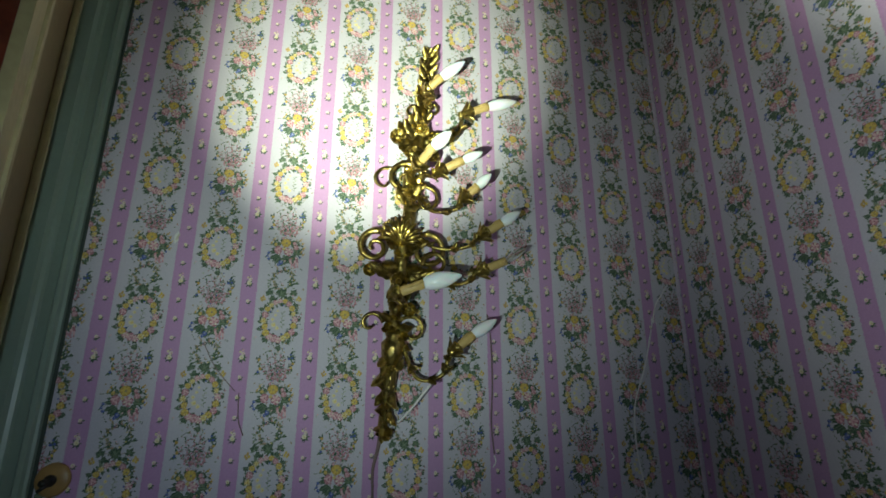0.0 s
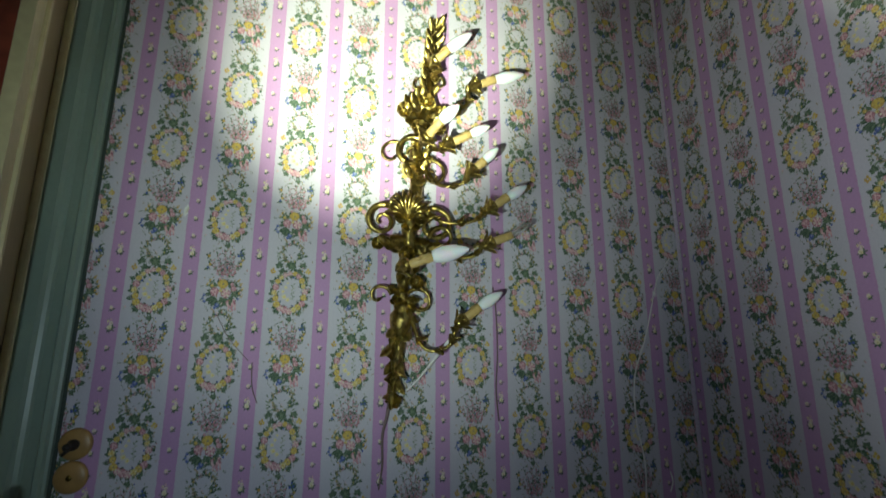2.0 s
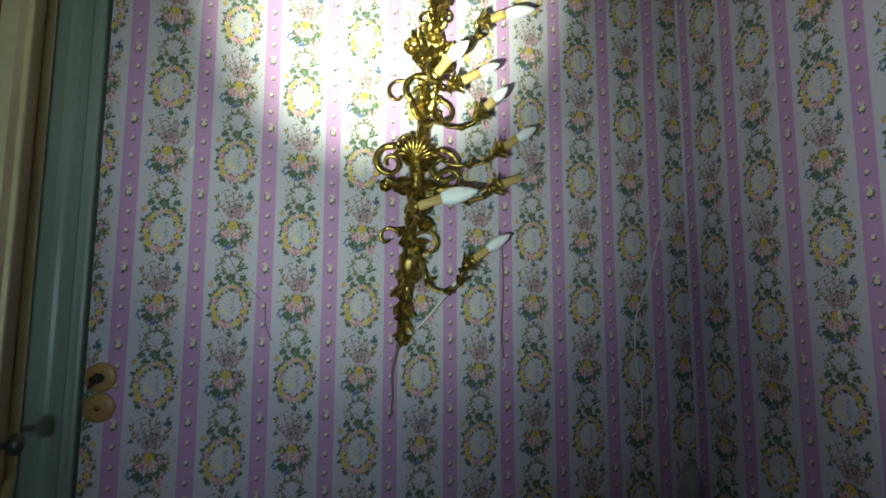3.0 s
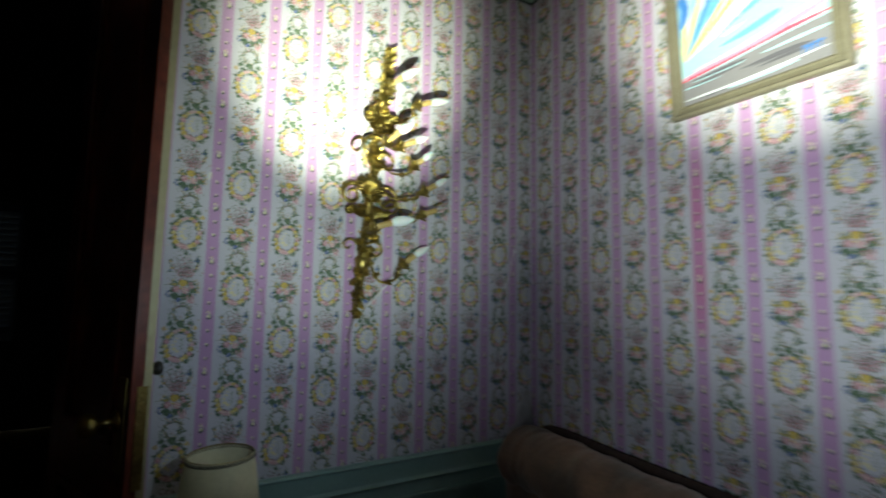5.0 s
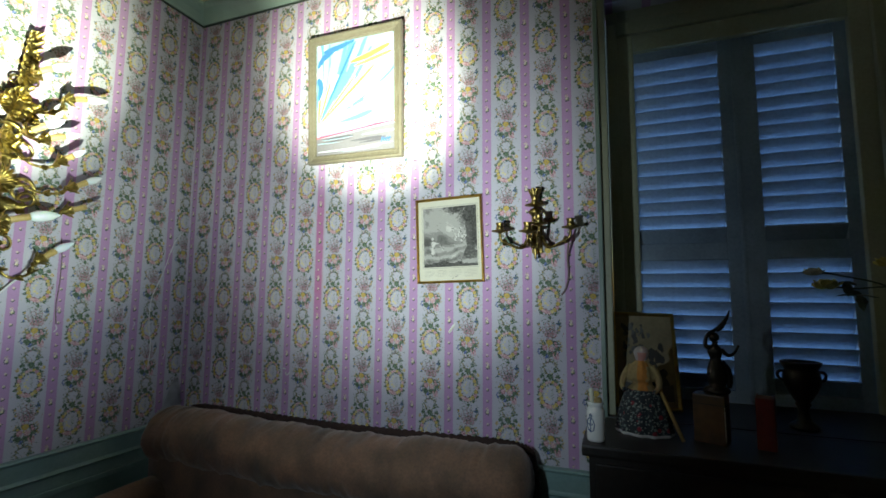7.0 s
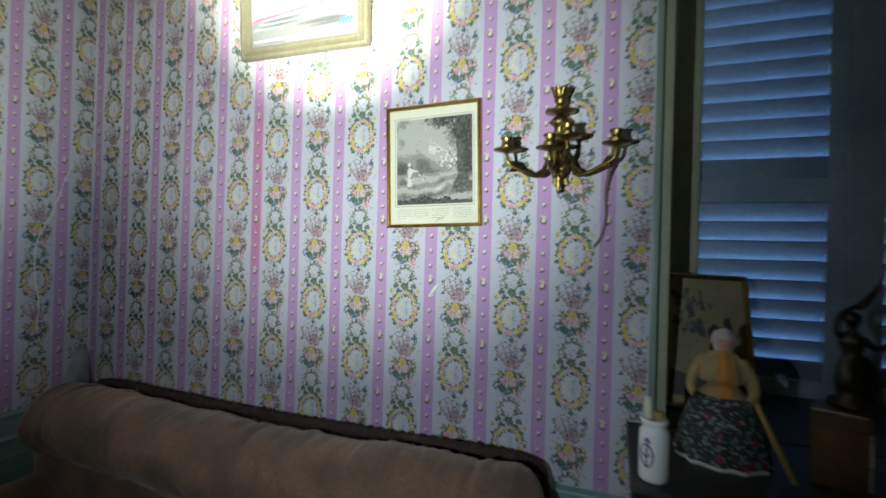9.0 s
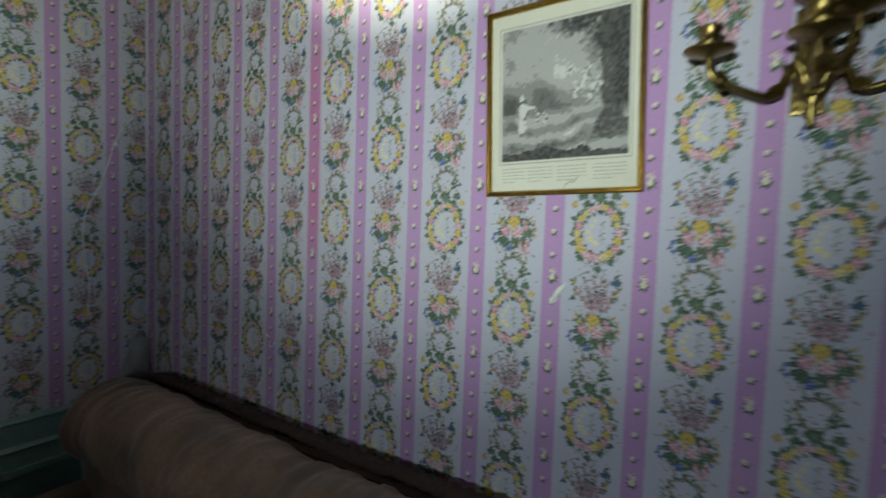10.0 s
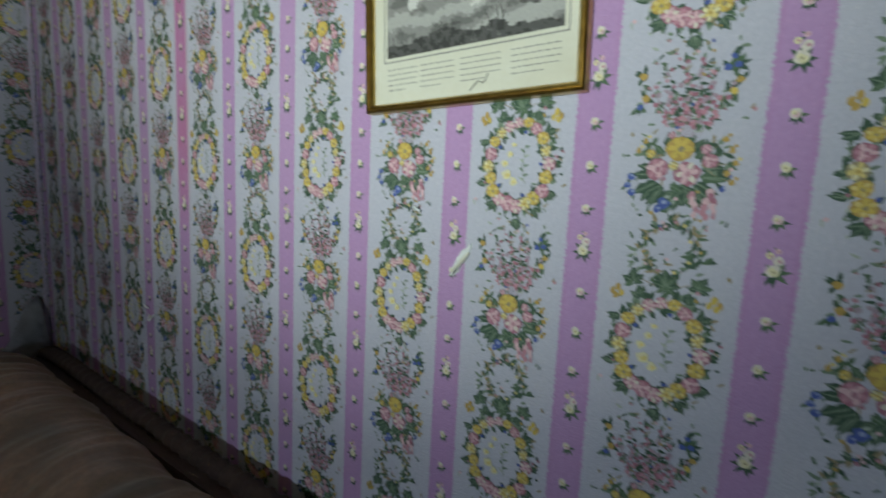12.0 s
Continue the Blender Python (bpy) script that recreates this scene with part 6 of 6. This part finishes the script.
def statuette():
    """A small dark bronze draped figure, as one plain shape on a round foot."""
    b = lathe([(0.036, 0), (0.038, 0.006), (0.034, 0.014), (0.022, 0.020), (0.026, 0.036), (0.029, 0.056), (0.026, 0.078), (0.017, 0.098), (0.015, 0.108), (0.020, 0.124), (0.022, 0.136), (0.012, 0.148), (0.007, 0.154), (0.009, 0.162)], 20, None, 0.10)
    for path, rad in (([(0.016, 0, 0.136), (0.034, -0.006, 0.120), (0.052, -0.004, 0.128), (0.066, 0, 0.152)], [0.008, 0.0076, 0.0070, 0.0066, 0.0062, 0.0058, 0.0054, 0.005, 0.0048, 0.0046, 0.0044, 0.0042, 0.004, 0.004, 0.0038, 0.004]),
                      ([(-0.014, 0, 0.138), (-0.028, -0.004, 0.150), (-0.020, 0, 0.182), (0.010, 0, 0.205)], [0.0085, 0.008, 0.0075, 0.007, 0.0068, 0.0065, 0.0062, 0.006, 0.006, 0.0058, 0.0056, 0.0055, 0.0054, 0.0054, 0.0055, 0.006]),
                      ([(0.006, 0, 0.196), (0.024, 0, 0.216), (0.038, 0, 0.240), (0.046, 0, 0.262)], [0.006, 0.007, 0.008, 0.0095, 0.009, 0.0075, 0.008, 0.007, 0.0055, 0.006, 0.005, 0.004, 0.004, 0.003, 0.0025, 0.002]),
                      ([(0.018, 0.004, 0.100), (0.032, 0.006, 0.070), (0.036, 0.004, 0.040), (0.034, 0, 0.016)], [0.006, 0.008, 0.009, 0.010, 0.011, 0.012, 0.012, 0.012, 0.012, 0.011, 0.010, 0.010, 0.009, 0.008, 0.007, 0.006])):
        tube(smooth_path(path, 5), rad, 8, b)
    g = bmesh.ops.create_icosphere(b, subdivisions=2, radius=0.0155)
    for v in g["verts"]:
        v.co += Vector((-0.002, -0.002, 0.176))
    ob = mesh_object("statuette", b, M_bronze, smooth=True)
    ob.matrix_world = pose(2.563, -0.195, ON + 0.148)
    return tagged(ob, "small dark bronze statuette standing on the box", "statuette")


statuette()


def red_book():
    top = thing("book", "upright red cloth-bound book standing on the cabinet", "book", pose(2.688, -0.212, ON, 0, 0, -16))
    part("cover", boxed((-0.024, -0.045, 0), (-0.020, 0.045, 0.150), 0.001), M_red_book, top)
    part("cover", boxed((0.020, -0.045, 0), (0.024, 0.045, 0.150), 0.001), M_red_book, top)
    part("spine", boxed((-0.024, -0.049, 0), (0.024, -0.045, 0.150), 0.0015), M_red_book, top)
    part("pages", boxed((-0.0195, -0.0445, 0.004), (0.0195, 0.041, 0.146)), mat("browned_page_edges", (0.16, 0.07, 0.04), 0.9, grain=0.4, grain_scale=200), top)
    return top


red_book()


def urn():
    top = thing("urn", "dark two-handled metal urn standing before the shutters", "urn", pose(2.868, 0.07, ON))
    part("body", lathe([(0.044, 0), (0.046, 0.008), (0.040, 0.016), (0.022, 0.028), (0.016, 0.050), (0.018, 0.072), (0.024, 0.084), (0.020, 0.090), (0.030, 0.104), (0.044, 0.128), (0.054, 0.152), (0.057, 0.176), (0.053, 0.194), (0.049, 0.202),
                        (0.053, 0.210), (0.060, 0.222), (0.061, 0.229), (0.055, 0.231), (0.048, 0.206), (0.050, 0.176), (0.030, 0.130), (0, 0.120)], 32), M_bronze, top, smooth=True)
    for s in (-1, 1):
        part("handle", tube(smooth_path([(s * 0.052, 0, 0.164), (s * 0.066, 0, 0.170), (s * 0.071, 0, 0.184), (s * 0.064, 0, 0.194), (s * 0.050, 0, 0.195)], 6), 0.0055, 8), M_bronze, top, smooth=True)
    return top


urn()


def roses():
    top = thing("vase_of_roses", "dark vase with drooping cream and yellow artificial roses", "vase", pose(3.20, -0.12, ON))
    part("vase", lathe([(0.045, 0), (0.048, 0.006), (0.040, 0.02), (0.056, 0.10), (0.060, 0.16), (0.040, 0.24), (0.032, 0.30), (0.042, 0.335), (0.036, 0.335), (0.026, 0.29)], 24), M_bronze, top, smooth=True)
    rnd = random.Random(2)
    for hx, hy, hz, r in ((-0.312, -0.02, 0.492, 0.036), (-0.330, 0.02, 0.535, 0.028), (-0.16, -0.03, 0.56, 0.032), (0.06, 0.0, 0.60, 0.034), (0.14, -0.05, 0.52, 0.03)):
        st = part("stem", tube(smooth_path([(0, 0, 0.28), (hx * 0.35, hy, 0.47), (hx * 0.8, hy, hz - 0.01), (hx, hy, hz)], 6), 0.0028, 6), M_leafgreen, top, smooth=True)
        b = bmesh.new()
        for k in range(16):
            a = k * 2.4
            ring = 0.25 + 0.75 * k / 16
            acanthus(b, (hx + 0.2 * r * math.cos(a), hy + 0.2 * r * math.sin(a), hz - 0.3 * r), (math.cos(a) * ring, math.sin(a) * ring, 1.15 - ring), (-math.cos(a), -math.sin(a), 0.7), r * (0.8 + 0.5 * ring), r * 0.95, 0.25 * r, 1, 0.0006, 0.5, 6)
        part("bloom", b, M_petal if r > 0.031 else M_petal_cream, st, smooth=True)
        b = bmesh.new()
        for k in range(5):
            acanthus(b, (hx * 0.75, hy, hz - 0.03), (rnd.uniform(-1, 1), rnd.uniform(-1, 1), rnd.uniform(-0.6, 0.4)), (0, 0, 1), 0.05, 0.026, -0.01, 3, 0.0006, 0.3, 6)
        part("leaves", b, M_leafgreen, st, smooth=True)
    return top


roses()


# ---- table lamp by the door, on a small stand ----
def side_table():
    top = thing("side_table", "small round dark side table beside the door", "table", pose(0.255, -1.425, -0.02))
    part("tabletop", lathe([(0.18, 0.56), (0.19, 0.566), (0.19, 0.578), (0.182, 0.584), (0, 0.584)], 32), M_black_wood, top, smooth=False)
    part("pedestal", lathe([(0.05, 0.03), (0.024, 0.06), (0.020, 0.2), (0.03, 0.3), (0.02, 0.42), (0.05, 0.56)], 18), M_black_wood, top, smooth=True)
    for k in range(3):
        a = 2 * math.pi * k / 3
        part("foot", tube(smooth_path([(0, 0, 0.10), (0.08 * math.cos(a), 0.08 * math.sin(a), 0.07), (0.16 * math.cos(a), 0.16 * math.sin(a), 0.014)], 5), 0.014, 8), M_black_wood, top, smooth=True)
    return top


side_table()


def table_lamp():
    top = thing("table_lamp", "table lamp with parchment shade edged in twisted braid", "lamp", pose(0.255, -1.425, 0.564))
    part("base", lathe([(0.06, 0), (0.062, 0.01), (0.03, 0.03), (0.018, 0.06), (0.028, 0.10), (0.022, 0.15), (0.010, 0.18), (0.010, 0.26)], 20), M_brass, top, smooth=True)
    b = lathe([(0.130, 0.165), (0.112, 0.290), (0.094, 0.414), (0.0925, 0.414), (0.110, 0.290), (0.1285, 0.165), (0.130, 0.165)], 40)
    shade = part("shade", b, M_shade, top, "cream parchment shade", True)
    for z, r in ((0.405, 0.0958), (0.175, 0.1290)):
        b = bmesh.new()
        for s in (0, 1):
            pts = [((r + 0.0022 * math.sin(26 * a + s * math.pi)) * math.cos(a), (r + 0.0022 * math.sin(26 * a + s * math.pi)) * math.sin(a), z + 0.004 * math.cos(26 * a + s * math.pi)) for a in (2 * math.pi * k / 156 for k in range(157))]
            tube(pts, 0.0022, 5, b)
        part("braid", b, M_braid, shade, "twisted grey braid", True)
    part("ring", tube([(0.0925 * math.cos(a), 0.0925 * math.sin(a), 0.412) for a in (2 * math.pi * k / 40 for k in range(41))], 0.0022, 6), M_brass, shade)
    return top


table_lamp()


# ---- small things on the walls ----
def switch(z, knob):
    top = thing("light_switch", "round wooden light switch with dark brass toggle on the wallpaper" if knob else "round wooden switch plate with a small brass screw", "switch", pose(0.0012, -1.672, z, 0, 90, 0), "switches by the door")
    part("plate", lathe([(0.034, 0), (0.036, 0.002), (0.035, 0.007), (0.031, 0.010), (0.012, 0.0115), (0, 0.0115)], 26), mat("varnished_switch_wood", (0.36, 0.22, 0.08), 0.4, grain=0.4, grain_scale=50), top, smooth=True)
    if knob:
        part("toggle", lathe([(0.012, 0.011), (0.013, 0.018), (0.009, 0.022), (0.006, 0.036), (0.008, 0.044), (0, 0.047)], 14), M_black_wood, top, smooth=True)
        part("lever", tube([(0.006, 0, 0.02), (0.020, -0.016, 0.026)], 0.004, 7), M_black_wood, top, smooth=True)
    else:
        part("screw", lathe([(0.006, 0.011), (0.006, 0.014), (0, 0.015)], 10), M_brass, top, smooth=True)


switch(1.298, True)
switch(1.226, False)


def shred(name, label, pts, widths, material, off):
    """A strip of torn or hanging stuff lying close to a wall."""
    ob = mesh_object(name, tube(smooth_path(pts, 5), widths, 6), material, smooth=True)
    return tagged(ob, label, "wall debris")


def tear(at, w, h, turn, seed, wall):
    """A tear in the paper: bare backing with a curled lip."""
    rnd = random.Random(seed)
    top = thing("paper_tear", "small tear in the wallpaper showing white backing", "paper tear", pose(*at, 0, turn if wall == "north" else 0, 0) if wall == "north" else pose(*at, turn, 0, 0) @ pose(0, 0, 0, 0, 0, 90))
    n = 12
    b = bmesh.new()
    ring = [(0.5 * w * math.cos(2 * math.pi * k / n) * rnd.uniform(0.6, 1.2), 0.5 * h * math.sin(2 * math.pi * k / n) * rnd.uniform(0.8, 1.1)) for k in range(n)]
    lo = [b.verts.new((x, -0.0008, z)) for x, z in ring]
    hi = [b.verts.new((x * 0.9, -0.0022, z * 0.95)) for x, z in ring]
    b.faces.new(hi)
    b.faces.new(list(reversed(lo)))
    for k in range(n):
        b.faces.new((lo[k], lo[(k + 1) % n], hi[(k + 1) % n], hi[k]))
    part("backing", b, M_bare, top, "bare white backing")
    b = bmesh.new()
    acanthus(b, (0.35 * w, -0.002, 0.3 * h), (-0.1, -0.2, -1), (0.4, -1, 0), h * 0.7, w * 0.5, 0.004, 1, 0.0004, 0.4, 6)
    part("lip", b, M_mount, top, "curled paper lip", True)
    return top


tear((1.588, 0, 1.310), 0.013, 0.060, 32, 1, "north")
tear((0.452, 0, 1.455), 0.010, 0.026, 0, 2, "north")
tear((0, -1.497, 1.876), 0.012, 0.034, -8, 3, "west")
for k, (x, z, dx, dz) in enumerate(((0.72, 1.066, 0.026, -0.012), (0.70, 1.082, 0.012, 0.006), (1.515, 1.372, 0.010, 0.004))):
    shred("paper_flake", "pale curled flake of paper stuck to the wall", [(x - dx / 2, -0.003, z), (x, -0.009, z + dz), (x + dx / 2, -0.003, z - dz * 0.3)], 0.0022, M_bare, 0)
# cobwebs and hanging dust near the corner
rnd = random.Random(31)
for name, pts in (("upper", [(0.004, -0.050, 1.80), (0.010, -0.075, 1.77), (0.006, -0.100, 1.735), (0.006, -0.118, 1.685)]),
                  ("middle", [(0.006, -0.120, 1.680), (0.004, -0.16, 1.55), (0.005, -0.21, 1.43), (0.004, -0.215, 1.30), (0.006, -0.20, 1.19), (0.004, -0.205, 1.08)])):
    shred("cobweb", "thin dusty cobweb strand hanging near the room corner", pts, [0.0015 + 0.0014 * rnd.random() for _ in range((len(pts) - 1) * 5 + 1)], M_dust, 0)
web = bmesh.new()
for k in range(9):
    a = 2 * math.pi * k / 9
    tube([(0.006, -0.119, 1.684), (0.006 + rnd.uniform(0, 0.006), -0.119 + rnd.uniform(0.008, 0.016) * math.cos(a), 1.684 + rnd.uniform(0.008, 0.016) * math.sin(a))], [0.002, 0.0006], 5, web)
tagged(mesh_object("cobweb_knot", web, M_dust), "small grey knot of cobweb on the wallpaper", "cobweb")
for y, z, h in ((-0.118, 1.135, 0.055), (-0.21, 1.245, 0.02), (-0.295, 1.30, 0.022), (-0.64, 1.30, 0.03)):
    shred("paper_flake", "pale curled flake of paper stuck to the wall", [(0.002, y, z + h / 2), (0.007, y + 0.003, z), (0.002, y - 0.004, z - h / 2)], 0.0018, M_bare, 0)
# the hanging flex by the lowest branch, the sconce's tail of flex and dusty threads
shred("hanging_flex", "old flex hanging down the wallpaper from the sconce", [(0.010, -0.652, 1.690), (0.006, -0.642, 1.62), (0.005, -0.640, 1.50), (0.004, -0.646, 1.40), (0.005, -0.640, 1.318)], 0.0022, M_cable, 0)
shred("sconce_flex", "frayed dusty flex hanging below the sconce", [(0.014, -0.945, 1.40), (0.010, -0.950, 1.345), (0.006, -0.962, 1.29), (0.006, -0.960, 1.22), (0.005, -0.968, 1.16)], [0.006 - 0.0002 * k for k in range(21)], M_cable, 0)
shred("dust_thread", "sagging dusty cobweb thread below a sconce arm", [(0.070, -0.765, 1.575), (0.045, -0.82, 1.50), (0.025, -0.885, 1.42), (0.012, -0.935, 1.385)], [0.006 - 0.0003 * k for k in range(16)], M_dust, 0)
shred("dust_thread", "thin cobweb thread crossing the wallpaper", [(0.004, -1.395, 1.60), (0.006, -1.36, 1.54), (0.004, -1.31, 1.485)], 0.0009, M_cable, 0)
shred("dust_thread", "thin cobweb thread crossing the wallpaper", [(0.004, -1.30, 1.48), (0.006, -1.295, 1.42), (0.004, -1.28, 1.38)], 0.0012, M_cable, 0)
# flex under the brass sconce
shred("sconce_flex", "loop of faded flex hanging from the brass sconce", [(2.108, -0.10, 1.735), (2.100, -0.07, 1.68), (2.088, -0.02, 1.61), (2.090, -0.008, 1.54), (2.078, -0.006, 1.485), (2.060, -0.006, 1.458)], 0.0042, M_cable, 0)


def torn_corner():
    """Paper come loose low in the corner and folded over."""
    b = bmesh.new()
    rows = []
    for i in range(9):
        t = i / 8
        row = []
        for k in range(7):
            s = k / 6
            y = -0.012 - 0.13 * s - 0.02 * t
            z = 0.80 + (0.20 * (1 - s) ** 1.1 + 0.02 * math.sin(8 * s)) * t
            x = 0.004 + 0.05 * math.sin(math.pi * t) * (1 - s) * (0.6 + 0.4 * math.sin(7 * s)) + 0.006 * math.sin(9 * t + 4 * s)
            row.append(b.verts.new((max(0.003, x), y, z)))
        rows.append(row)
    for r0, r1 in zip(rows, rows[1:]):
        for k in range(6):
            b.faces.new((r0[k], r0[k + 1], r1[k + 1], r1[k]))
    bmesh.ops.solidify(b, geom=b.faces[:], thickness=0.0008)
    ob = mesh_object("loose_wallpaper", b, mat("paper_back", (0.62, 0.62, 0.68), 0.9, grain=0.3, grain_scale=80, spots=0.5, spot_scale=14, bump=0.4, bump_scale=40), smooth=True)
    return tagged(ob, "loose crumpled wallpaper hanging in the corner above the dado", "torn wallpaper")


torn_corner()

# ---- floorboards ----
floor_ob = bpy.data.objects["floor"]
board = None
for k in range(32):
    x = 0.0 + k * 0.153
    if x + 0.15 > ROOM_X:
        break
    if board is None:
        ob = part("plank", boxed((0.0015, ROOM_Y, -0.0195), (0.1515, -0.0, 0.0), 0.002), M_floor, floor_ob)
        board = ob.data
    else:
        ob = new("plank", board)
        ob.parent = floor_ob
    ob.matrix_basis = pose(x, 0, random.uniform(-0.0008, 0.0008))
